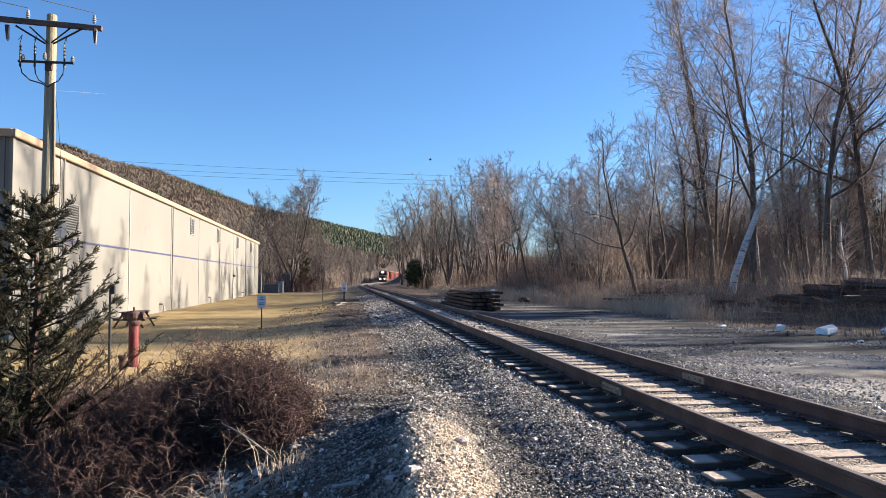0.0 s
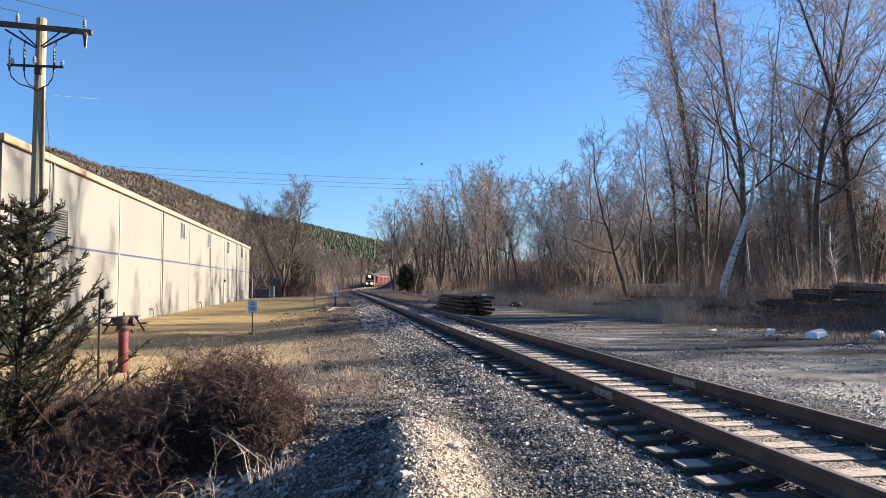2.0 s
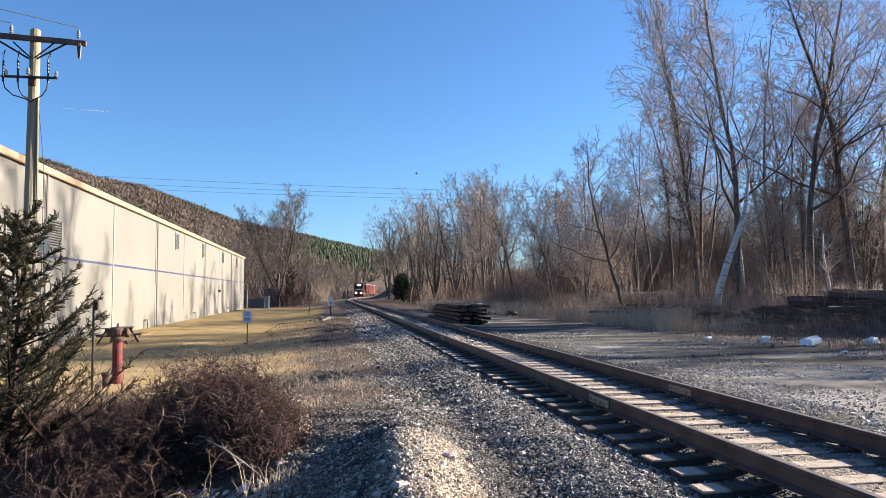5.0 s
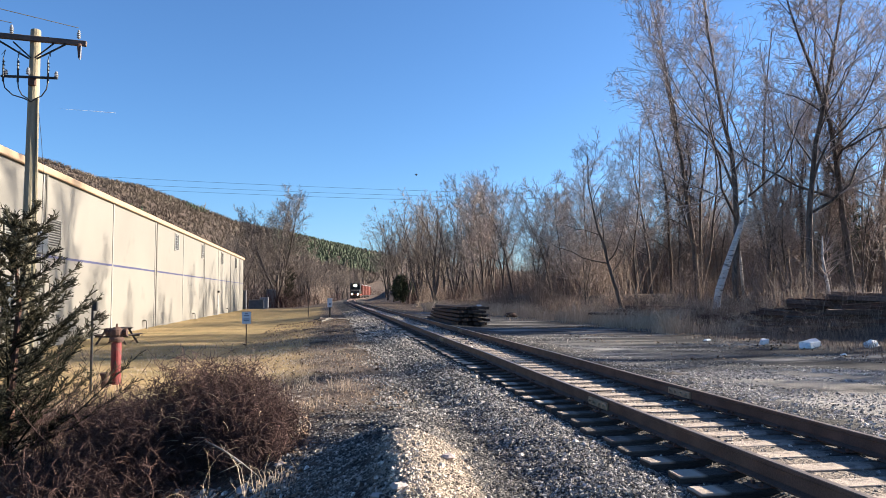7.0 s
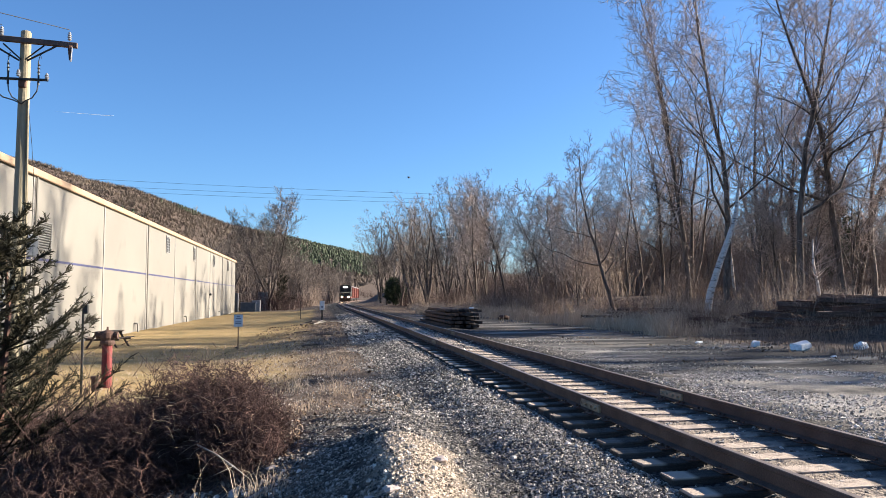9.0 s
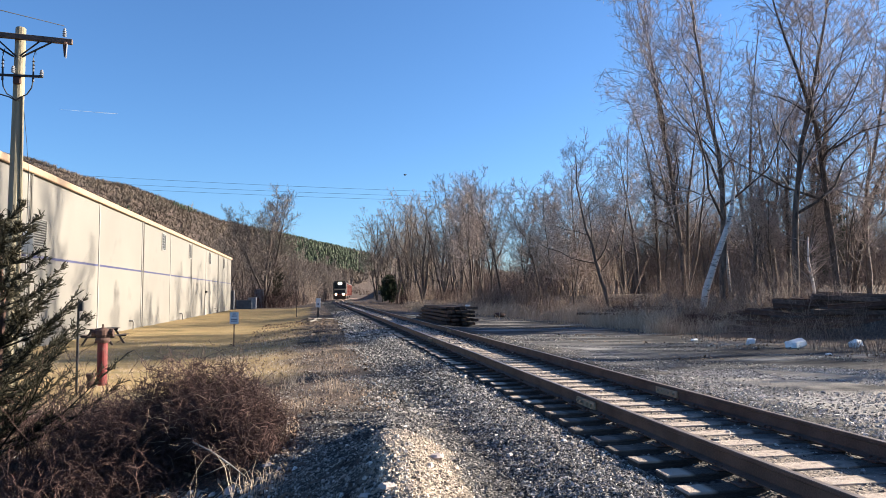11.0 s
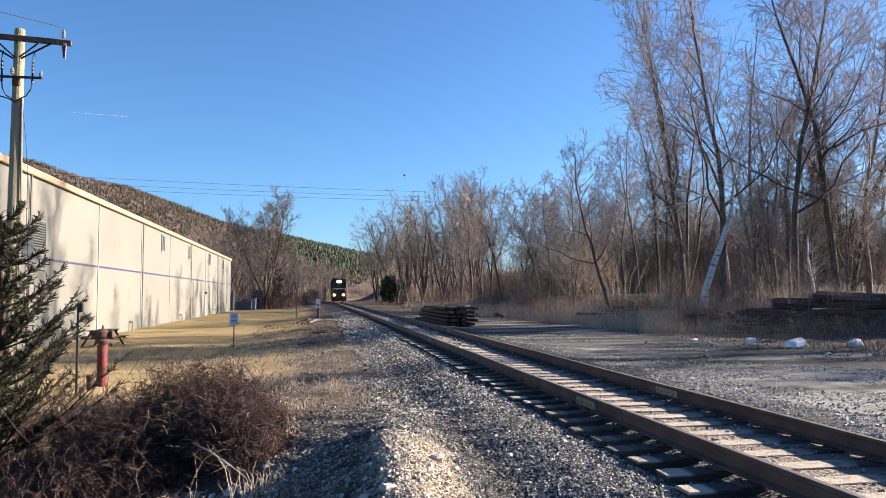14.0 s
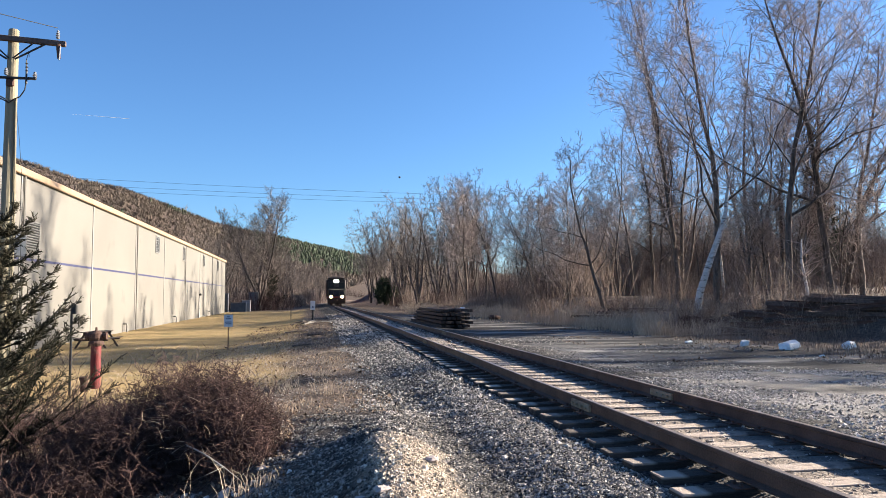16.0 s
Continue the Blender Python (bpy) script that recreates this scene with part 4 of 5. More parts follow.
# ================= brambles, sticks and dry grass =================
def cane(buf, r, o, d, ln, rad, sag, n=7):
    pts, p = [o.copy()], o.copy()
    for i in range(n):
        d = (d + Vector((r.gauss(0, .16), r.gauss(0, .16), r.gauss(0, .12) - sag))).normalized()
        p = p + d * ln / n
        zz = gz(p.x, p.y) + .02
        if p.z < zz:
            p.z = zz
        pts.append(p.copy())
    buf.tube(pts, [rad * (1 - .7 * i / n) for i in range(n + 1)], 4 if rad > .008 else 3, False, True)
    return pts


def build_brambles():
    r = random.Random(51)
    # dome of tangled canes, kept inside three overlapping rounded masses
    masses = ((-1.92, 10.35, -.05, .66, .80, 1.20), (-1.30, 10.2, -.12, .62, .8, .98), (-.95, 10.0, -.15, .52, .7, .66), (-2.6, 10.0, -.42, .95, .9, .90), (-2.9, 9.4, -.65, 1.1, .9, .62), (-.85, 9.5, -.42, .62, .65, .46))

    def inside(p, grow):
        return min(((p.x - c[0]) / c[3]) ** 2 + ((p.y - c[1]) / c[4]) ** 2 + ((p.z - c[2]) / c[5]) ** 2 for c in masses) < grow

    b = Buf()
    for k in range(2100):
        c = masses[(0, 0, 1, 3, 2, 1, 4, 5)[k % 8]]
        a, q = r.uniform(0, 6.283), math.sqrt(r.random())
        x, y = c[0] + math.cos(a) * q * c[3] * .8, c[1] + math.sin(a) * q * c[4] * .8
        p = Vector((x, y, gz(x, y) - .02))
        d = Vector((r.gauss(math.cos(a) * .3, .35), r.gauss(math.sin(a) * .3, .35), 1.3)).normalized()
        stretch = r.uniform(.60, 1.1) if r.random() < .72 else r.uniform(1.1, 1.75)
        pts = [p.copy()]
        for i in range(11):
            d = (d + Vector((r.gauss(0, .45), r.gauss(0, .45), r.gauss(.03, .36)))).normalized()
            p = p + d * r.uniform(.10, .19)
            if not inside(p, stretch):
                break
            pts.append(p.copy())
        if len(pts) < 3:
            continue
        w = r.uniform(.003, .006)
        b.tube(pts, [w * (1 - .6 * i / len(pts)) for i in range(len(pts))], 3, False, True)
        for o in pts[1:]:
            for j in range(2):
                e = o + Vector((r.gauss(0, .7), r.gauss(0, .7), r.gauss(.25, .6))).normalized() * r.uniform(.08, .26)
                b.tube([o, o.lerp(e, .5) + Vector((r.gauss(0, .02), r.gauss(0, .02), .02)), e], [.0036, .0032, .0016], 3, False, True)
    thing("bramble_bush", "dense dark reddish-brown leafless bramble dome", "bush", kind="stuff", buf=b, mat=M_BRUSH)
    b = Buf()
    for k in range(1700):
        y = 7.4 + 5.2 * r.random()
        x = y * r.uniform(-.50, -.07)
        if x > -2.0 + (y - 6) * .12:
            continue
        o = Vector((x, y, gz(x, y)))
        d = Vector((r.gauss(0, .8), r.gauss(0, .8), r.uniform(.2, .9)))
        pts = cane(b, r, o, d.normalized(), r.uniform(.45, 1.25) * (.55 if y < 9.2 else 1), r.uniform(.003, .006), r.uniform(.10, .32))
        for j in range(5):
            s = r.choice(pts[2:])
            e = s + Vector((r.gauss(0, .6), r.gauss(0, .6), r.gauss(.2, .5))).normalized() * r.uniform(.1, .35)
            b.tube([s, e], [.004, .002], 3, False, True)
    tagged(thing("ditch_brambles", "tangled dark leafless brambles filling the ditch", "brush", kind="stuff", buf=b, mat=M_BRUSH))
    b = Buf()
    for k in range(1300):
        x = r.uniform(-.50, -.15)
        y = r.uniform(7.2, 8.6 if x > -.28 else 11.4)
        x *= y
        o = Vector((x, y, gz(x, y)))
        cane(b, r, o, Vector((r.gauss(0, .7), r.gauss(0, .5), r.uniform(.5, 1.2))).normalized(), r.uniform(.4, 1.1), r.uniform(.0018, .0036), r.uniform(.18, .4), 10)
    for k in range(90):  # a few over the dome, their pale colour standing for sunlit highlights
        x, y = r.uniform(-2.3, -.8), r.uniform(9.3, 9.9)
        o = Vector((x, y, r.uniform(-.3, .45)))
        cane(b, r, o, Vector((r.gauss(0, .8), r.gauss(-.3, .4), r.uniform(.0, .7))).normalized(), r.uniform(.15, .34), r.uniform(.0016, .0028), r.uniform(.05, .3), 5)
    thing("bleached_canes", "thin pale arching dead canes in the ditch", "brush", kind="stuff", buf=b, mat=M_DRYGRASS)
    # sparse dead stems beside the cedar
    b = Buf()
    for k in range(60):
        x, y = -3.75 + r.gauss(0, .45), 10.6 + r.gauss(0, .5)
        o = Vector((x, y, gz(x, y)))
        pts = cane(b, r, o, Vector((r.gauss(0, .25), r.gauss(0, .25), 1)).normalized(), r.uniform(.8, 1.7), .006, 0)
        for j in range(5):
            s = r.choice(pts[2:])
            e = s + Vector((r.gauss(0, .5), r.gauss(0, .5), .5)).normalized() * r.uniform(.15, .45)
            b.tube([s, e], [.004, .002], 3, False, True)
    part("growth", b, M_BRUSH, thing("dead_shrub", "thin upright leafless stems beside the cedar", "bush"))
    # pale fallen limbs
    for pts, w in ((((-1.52, 9.3, -.08), (-1.27, 9.0, -.13), (-1.02, 8.7, -.22), (-.83, 8.45, -.30)), .012), (((-1.0, 7.9, -.52), (-.8, 8.0, -.42), (-.6, 8.2, -.36)), .022), (((-2.2, 6.6, -.75), (-1.7, 6.9, -.6), (-1.3, 7.6, -.5)), .010)):
        b = Buf().tube(pts, [w, w * .85, w * .65, w * .3][:len(pts)], 6)
        for j in range(5):
            s = Vector(r.choice(pts))
            b.tube([s, s + Vector((r.gauss(0, .2), r.gauss(0, .2), r.gauss(0, .1)))], [w * .4, .003], 4, False, True)
        thing("fallen_branch", "pale bare fallen branch in the ditch", "branch", buf=b, mat=M_DEAD, smooth=True)
    # bleached plank on the gravel slope
    thing("broken_plank", "grey weathered broken plank lying on gravel", "plank", at=(0.06, 6.3, gz(0.06, 6.3) + .02), rz=50,
          buf=Buf().cham(-.26, .20, -.045, .02, 0, .022, .006, pose(0, 0, 0, 0, 10, 0)).cham(-.12, .30, -.015, .05, .004, .026, .006, pose(0, 0, 0, 0, 7, 6)), mat=M_DEAD)


def blades(b, r, x, y, n, h, rad, w=0.006):
    z = gz(x, y)
    for k in range(n):
        px, py = x + r.gauss(0, rad), y + r.gauss(0, rad)
        hh = h * r.uniform(.4, 1.15)
        dx, dy = r.gauss(0, .4) * hh, r.gauss(0, .4) * hh
        b.tube([(px, py, z - .03), (px + dx * .35, py + dy * .35, z + hh * .6), (px + dx, py + dy, z + hh * r.uniform(.8, 1))], [w, w * .8, w * .3], 3, False, True)


def build_grass():
    r = random.Random(61)
    b = Buf()
    for k in range(2000):  # band in front of the wood
        y = 26.5 + 70 * r.random() ** 1.7
        dd = 9.2 + 3.2 * math.exp(-((y - 24) / 14) ** 2) + r.gauss(1.8, 1.5)
        x = float(track_x(y)) + dd
        if x / y > 0.82:
            continue
        blades(b, r, x, y, 12, r.uniform(.4, 1.1), .26, .007 + .00012 * y)
    for k in range(620):  # taller clumps before the heap and the birch
        y = r.uniform(26, 42)
        x = y * r.uniform(.34, .60) + r.gauss(0, .6)
        if x - float(track_x(y)) < 8.6:
            continue
        blades(b, r, x, y, 12, r.uniform(.5, 1.25) * (1 if x / y < .52 else .6), .22, .006)
    thing("dry_grass", "tall pale tan dry grass along the wood edge", "grass", kind="stuff", buf=b, mat=M_DRYGRASS)
    b = Buf()
    for x, y, n, h in ((-.74, 7.9, 16, .5), (-.60, 8.0, 14, .3), (-.5, 8.2, 18, .2), (-.42, 7.9, 14, .16), (.28, 13.0, 22, .4), (.1, 13.6, 14, .3), (-.4, 11.5, 30, .2), (-.9, 12.2, 16, .22), (-1.5, 13, 20, .18), (-.2, 12.3, 6, .2), (-.5, 10, 30, .22),
                       (-2.4, 13.6, 40, .12), (-3.4, 13.5, 50, .12), (-4.4, 13.2, 50, .2), (-.5, 14.5, 40, .2), (.2, 16, 30, .2), (-1.0, 15.5, 30, .2), (-4.0, 6.3, 40, .35), (-3.3, 5.8, 30, .3)):
        blades(b, r, x, y, n, h, .13, .004)
    for k in range(330):
        x, y = r.uniform(-3.2, 1.0), r.uniform(11, 40)
        if gz(x, y) > -.34:
            blades(b, r, x, y, 8, r.uniform(.06, .17), .14, .004)
    for k in range(700):
        x, y = r.uniform(-9.5, -.8), r.uniform(14, 34)
        blades(b, r, x, y, 8, r.uniform(.04, .09), .16, .005)
    thing("grass_tufts", "short pale dry grass tufts on lawn and gravel", "grass", kind="stuff", buf=b, mat=M_DRYGRASS)
    # low cover at the foot of the bank
    b = Buf()
    for k in range(260):
        x, y = r.uniform(13.5, 21), r.uniform(15.5, 25)
        blades(b, r, x, y, 9, r.uniform(.1, .35), .2, .006)
    thing("bank_grass", "sparse dead grass at the foot of the bank", "grass", kind="stuff", buf=b, mat=M_SCRUB)
    b = Buf()
    for k in range(420):
        y = r.uniform(21.5, 25)
        x = y * r.uniform(.56, .84)
        o = Vector((x, y, gz(x, y) - .02))
        e = o + Vector((r.gauss(0, .35), r.gauss(0, .3), 1)) * r.uniform(.3, 1.1)
        b.tube([o, o.lerp(e, .5) + Vector((r.gauss(0, .05), 0, 0)), e], [.005, .004, .002], 3, False, True)
        for j in range(5):
            q = o.lerp(e, r.uniform(.3, 1))
            b.tube([q, q + Vector((r.gauss(0, .16), r.gauss(0, .16), r.uniform(.02, .25)))], [.003, .0015], 3, False, True)
    thing("dead_weeds", "sparse grey-brown dead weeds before the timber heap", "weeds", kind="stuff", buf=b, mat=M_SCRUB)
    # tuft beside the far track
    b = Buf()
    for k in range(10):
        blades(b, r, 9.3 + r.gauss(0, .5), 66 + r.gauss(0, .8), 16, 1.2, .2, .014)
    thing("grass_clump", "pale tall dry grass clump beside the track", "grass", kind="stuff", buf=b, mat=M_DRYGRASS)


def build_leaves():
    """Fallen leaves and chips, each a small bent blade."""
    g = np.random.default_rng(15)

    def strew(n, xr, yr, size, keep, name, label, mat):
        x, y = g.uniform(*xr, n), yr[0] + (yr[1] - yr[0]) * g.random(n) ** 1.4
        ok = keep(x, y)
        x, y = x[ok], y[ok]
        n = len(x)
        s = size * np.exp(g.normal(0, .35, n)) * (.8 + y / 40)
        base = np.array([(-1, 0, .1), (-.1, -.5, .0), (-.1, .5, .15), (1, 0, .45)])
        a, t = g.uniform(0, 6.283, n)[:, None], g.normal(0, .5, n)[:, None]
        X, Y, Z = base[None, :, 0] + g.normal(0, .15, (n, 4)), base[None, :, 1] + g.normal(0, .1, (n, 4)), base[None, :, 2] + g.normal(0, .12, (n, 4))
        X, Z = X * np.cos(t) + Z * np.sin(t), Z * np.cos(t) - X * np.sin(t)
        X, Y = X * np.cos(a) - Y * np.sin(a), X * np.sin(a) + Y * np.cos(a)
        V = np.stack([x[:, None] + X * s[:, None], y[:, None] + Y * s[:, None], (ground_z(x, y) + s * .4)[:, None] + Z * s[:, None]], -1).reshape(-1, 3)
        k = np.arange(n)[:, None] * 4
        me = bpy.data.meshes.new(name)
        me.from_pydata(V.tolist(), [], np.concatenate([k + (0, 1, 2), k + (1, 3, 2)]).tolist())
        me.materials.append(mat)
        tagged(new(name, me), label, "leaf litter", kind="stuff")

    strew(9000, (-3.6, 1.3), (10.5, 50), .022, lambda x, y: wave(x, y, 1.3, 2) > -.35, "shoulder_leaves", "brown dead leaves and chips on the dirt shoulder", M_LEAF)
    strew(5000, (-5.0, -.3), (6.0, 11.5), .030, lambda x, y: wave(x, y, .8, 1) > -.4, "ditch_leaves", "brown dead leaves lying in the ditch", M_LEAF)
    strew(2600, (8.5, 17), (16, 34), .030, lambda x, y: wave(x, y, 1.7, 1) > .0, "yard_leaves", "dead leaves and chips on the dirt yard", M_LEAF)


M_DEAD = material("bleached_wood", (0.24, 0.215, 0.185), (0.38, 0.345, 0.30), 4, .9, .4, 30, stretch=(1, 4, 4))
build_brambles()
build_grass()
build_leaves()


# ================= loose stones =================
def build_stones():
    g = np.random.default_rng(9)
    base = np.array([(x, y, z) for z in (-1, 1) for y in (-1, 1) for x in (-1, 1)], float)
    quads = np.array([(0, 2, 3, 1), (4, 5, 7, 6), (0, 1, 5, 4), (2, 6, 7, 3), (0, 4, 6, 2), (1, 3, 7, 5)])

    def scatter(n, xr, yr, size, keep, name, label, power=1.0, mat=M_STONE):
        y = yr[0] + (yr[1] - yr[0]) * g.random(n) ** power
        x = xr[0] + (xr[1] - xr[0]) * g.random(n)
        ok = keep(x, y)
        x, y = x[ok], y[ok]
        n = len(x)
        s = size * np.exp(g.normal(0, .35, n))
        v = base[None] * g.uniform(.45, 1.0, (n, 1, 3)) + g.normal(0, .28, (n, 8, 3))
        v[:, 4:, :2] *= g.uniform(.35, .9, (n, 1, 1))
        a, t = g.uniform(0, 6.283, n), g.normal(0, .5, n)
        ca, sa, ct, st = (q[:, None] for q in (np.cos(a), np.sin(a), np.cos(t), np.sin(t)))
        X, Y, Z = v[..., 0], v[..., 1], v[..., 2] * .75
        X, Z = X * ct + Z * st, Z * ct - X * st
        X, Y = X * ca - Y * sa, X * sa + Y * ca
        z = ground_z(x, y)
        V = np.stack([X * s[:, None] + x[:, None], Y * s[:, None] + y[:, None], Z * s[:, None] + (z + s * .12)[:, None]], -1).reshape(-1, 3)
        F = (quads[None] + (np.arange(n) * 8)[:, None, None]).reshape(-1, 4)
        me = bpy.data.meshes.new(name)
        me.from_pydata(V.tolist(), [], F.tolist())
        me.materials.append(mat)
        tagged(new(name, me), label, "gravel", kind="stuff")

    def off_ties(x, y):
        d = np.abs(x - track_x(y))
        return d > 1.36

    def on_ridge(x, y):
        e = x - ridge_x(y) + .12 * wave(x, y, .5, 1.0)
        return (e > -.16) & (e < .56) & (y + wave(x, y, .8) < 8.6)

    # shaded stones near the ridge, then paler ones where sun is meant to fall
    scatter(56000, (-.9, 3.0), (4.4, 11.0), .0095, lambda x, y: off_ties(x, y) & (x > -.6 - .35 * np.abs(wave(x, y, .7))) & ((x > ridge_x(y) - .1) | (wave(x, y, .35, 2) + wave(x, y, .13, 1) > -.5)) & ~on_ridge(x, y), "ballast_gravel", "loose angular ballast stones in the darker, shaded colour", 1.25, M_SHADESTONE)
    scatter(11000, (1.75, 2.95), (4.4, 12), .0105, off_ties, "ballast_gravel", "ballast stones beside the ties, paler to look sunlit", 1.2)
    scatter(15000, (.2, 2.2), (4.3, 9.6), .0095, on_ridge, "ridge_gravel", "fine tan gravel on the ridge, lightened to look sunlit", 1.25, M_TANSTONE)
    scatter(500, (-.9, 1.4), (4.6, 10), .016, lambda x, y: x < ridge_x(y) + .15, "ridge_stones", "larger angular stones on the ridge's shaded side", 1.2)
    scatter(19000, (5.4, 11.0), (5.5, 14), .0125, lambda x, y: wave(x, y, 1.4, .7) > -.25, "yard_gravel", "dense pale gravel beside the track", 1.2, M_PALESTONE)
    scatter(17000, (-.6, 2.95), (10, 26), .0155, lambda x, y: off_ties(x, y) & (x > .6 + .6 * wave(x, y, 1.5) + .04 * np.clip(y - 12, 0, 8)), "ballast_gravel", "loose angular grey ballast stones", 1.3)
    scatter(6000, (1.0, 2.95), (26, 70), .035, off_ties, "ballast_gravel", "loose angular grey ballast stones", 1.4)
    scatter(5000, (2.9, 5.5), (4, 24), .012, lambda x, y: np.ones_like(x, bool), "ballast_gravel", "dusty gravel between the ties")
    scatter(14000, (5.5, 13), (8, 27), .0135, lambda x, y: (x < 7.4 + wave(x, y, 1.0)) | (wave(x, y, 1.8, 2.0) > .05), "yard_gravel", "scattered pale gravel on the dirt yard", 1.2)
    scatter(9000, (2.6, 7.0), (20, 95), .03, lambda x, y: np.abs(x - track_x(y)) < .66, "ballast_gravel", "pale stones between the ties", 1.5)
    scatter(7000, (-3.4, 1.1), (11, 34), .011, lambda x, y: wave(x, y, 1.1, 3) > -.15, "shoulder_gravel", "fine stones on the dirt shoulder", 1.4)
    scatter(3000, (-4.8, -.4), (6.5, 11), .03, lambda x, y: wave(x, y, .9, 1) > -.3, "ditch_stones", "dark stones among the ditch brush")
    for x, y, s, lab in ((1.06, 6.62, .07, "pale pinkish flat stone on the gravel ridge"), (.35, 5.6, .05, "pale stone on the gravel ridge"), (.5, 5.35, .06, "pale stone on the gravel ridge"), (-1.0, 8.6, .09, "pale stone in the ditch"), (-.6, 8.9, .06, "pale stone in the ditch")):
        b = Buf().cham(-s, s, -s * .7, s * .7, -s * .3, s * .4, s * .25)
        rr = random.Random(int(x * 100))
        b.v = [(p + rr.gauss(0, s * .08), q + rr.gauss(0, s * .08), w + rr.gauss(0, s * .06)) for p, q, w in b.v]
        thing("stone", lab, "stone", at=(x, y, gz(x, y) + s * .25), rz=rr.uniform(0, 180), buf=b, mat=M_PALE, smooth=False)


M_PALE = material("pale_stone", (0.36, 0.30, 0.27), (0.46, 0.39, 0.355), 6, .85, .4, 30)
build_stones()


# ================= utility pole and wires =================
PX, PY = -6.62, 17.0


def insulator(parent, x, y, z, h=0.22, label="grey ceramic insulator"):
    b = Buf()
    rr = (.02, .045, .024, .05, .024, .045, .024, .032, .012)
    b.tube([(x, y, z + h * i / (len(rr) - 1)) for i in range(len(rr))], rr, 10)
    return part("insulator", b, M_CERAMIC, parent, label)


def build_pole():
    g0 = gz(PX, PY)
    p = thing("utility_pole", "tan wooden utility pole with dark crossarm and insulators", "utility pole", at=(PX, PY, 0))
    part("post", Buf().tube([(-.02, 0, g0 - .3), (-.01, 0, 3), (0, 0, 7.66), (0, 0, 7.68)], [.15, .13, .105, .09], 14), M_POLE, p, smooth=False)
    arm = pose(0, -.16, 7.42, 0, 1.2, 6)
    part("crossarm", Buf().cham(-1.22, 1.10, -.05, .05, -.058, .058, .01, arm), M_CROSSARM, p, "dark weathered wooden crossarm")
    for s in (-1, 1):
        part("brace", Buf().tube([(s * .70, -.13, 7.35), (s * .08, -.12, 6.98)], .022, 5), M_DARK, p)
        part("brace", Buf().tube([(s * .42, -.10, 7.35), (s * .04, -.12, 7.0)], .018, 5), M_DARK, p)
    for x in (-1.15, -.42, .93):
        insulator(p, x, -.16 + x * .1, 7.50, .2)
    # hanging cutouts under the arm ends
    for x in (-.86, .98):
        c = part("cutout", Buf().tube([(x, -.18, 7.34), (x + .02, -.18, 7.02)], [.05, .035], 8), M_RUST, p, "brown hanging fuse cutout")
        part("fuse_tube", Buf().tube([(x + .05, -.2, 7.3), (x + .03, -.2, 6.98)], .018, 6), M_CERAMIC, c)
    # lower bracket with cable ends
    part("bracket", Buf().cham(-.62, .55, -.2, -.14, 6.52, 6.57, .008), M_DARK, p, "thin steel cable bracket")
    part("bracket_plate", Buf().cham(-.07, .09, -.17, -.10, 6.36, 6.55, .02), M_RUST, p)
    for x, a in ((-.56, 0), (-.26, 0), (.36, 0)):
        t = part("cable_end", Buf().tube([(x, -.2, 6.42), (x, -.2, 6.6), (x - .01, -.2, 6.95)], [.024, .021, .012], 7), M_CABLE, p, "black cable termination")
        for k in range(3):
            z = 6.70 + k * .08
            part("shed", Buf().tube([(x, -.2, z), (x, -.2, z + .02)], [.034, .022], 8), M_CABLE, t)
        q = [Vector((x, -.2, 6.45)), Vector((x * .93, -.2, 6.28)), Vector((x * .65, -.18, 6.13)), Vector((x * .25, -.15, 6.07)), Vector((.0, -.13, 6.0))]
        part("cable", Buf().tube(q, .014, 6), M_CABLE, p, "black looping cable")
        top = Vector((x - .01, -.2, 6.95))
        part("jumper", Buf().tube([top, top + Vector((.04, 0, .18)), Vector((x * 1.1, -.18, 7.02))], .008, 4), M_CABLE, p)
    insulator(p, .52, -.17, 6.56, .14)
    insulator(p, -.52, -.17, 6.56, .14)
    insulator(p, -.06, -.18, 6.60, .16)
    part("riser", Buf().tube([(.12, -.08, 6.1), (.15, -.05, 3.5), (.16, -.04, g0)], .025, 6), M_POLE, p)
    part("ground_wire", Buf().tube([(.12, -.1, 6.1), (.17, .05, 5.2), (.22, .15, 4.2), (.25, .2, g0)], .005, 4), M_CABLE, p, "thin stay wire")
    # conductors
    for a, b in (((PX + .93, PY - .1, 7.74), (-26.0, -3.0, 7.6)), ((PX - .42, PY - .2, 7.74), (-27.5, -2.2, 7.7)), ((PX - 1.15, PY - .25, 7.74), (-29.0, -1.5, 7.8))):
        a, b = Vector(a), Vector(b)
        pts = [a.lerp(b, i / 12) - Vector((0, 0, .35 * 4 * (i / 12) * (1 - i / 12))) for i in range(13)]
        thing("power_line", "thin dark overhead power line", "cable", "lines from the utility pole", buf=Buf().tube(pts, .009, 5), mat=M_CABLE)
    # distant lines across the valley
    for zl, zr in ((25.6, 24.0), (24.2, 23.0), (23.3, 22.1)):
        a, b = Vector((-75, 150, zl + .9)), Vector((48, 150, zr - .6))
        pts = [a.lerp(b, i / 16) - Vector((0, 0, .7 * 4 * (i / 16) * (1 - i / 16))) for i in range(17)]
        thing("power_line", "thin distant overhead power line", "cable", "distant power lines", buf=Buf().tube(pts, .028, 4), mat=M_CABLE)


build_pole()


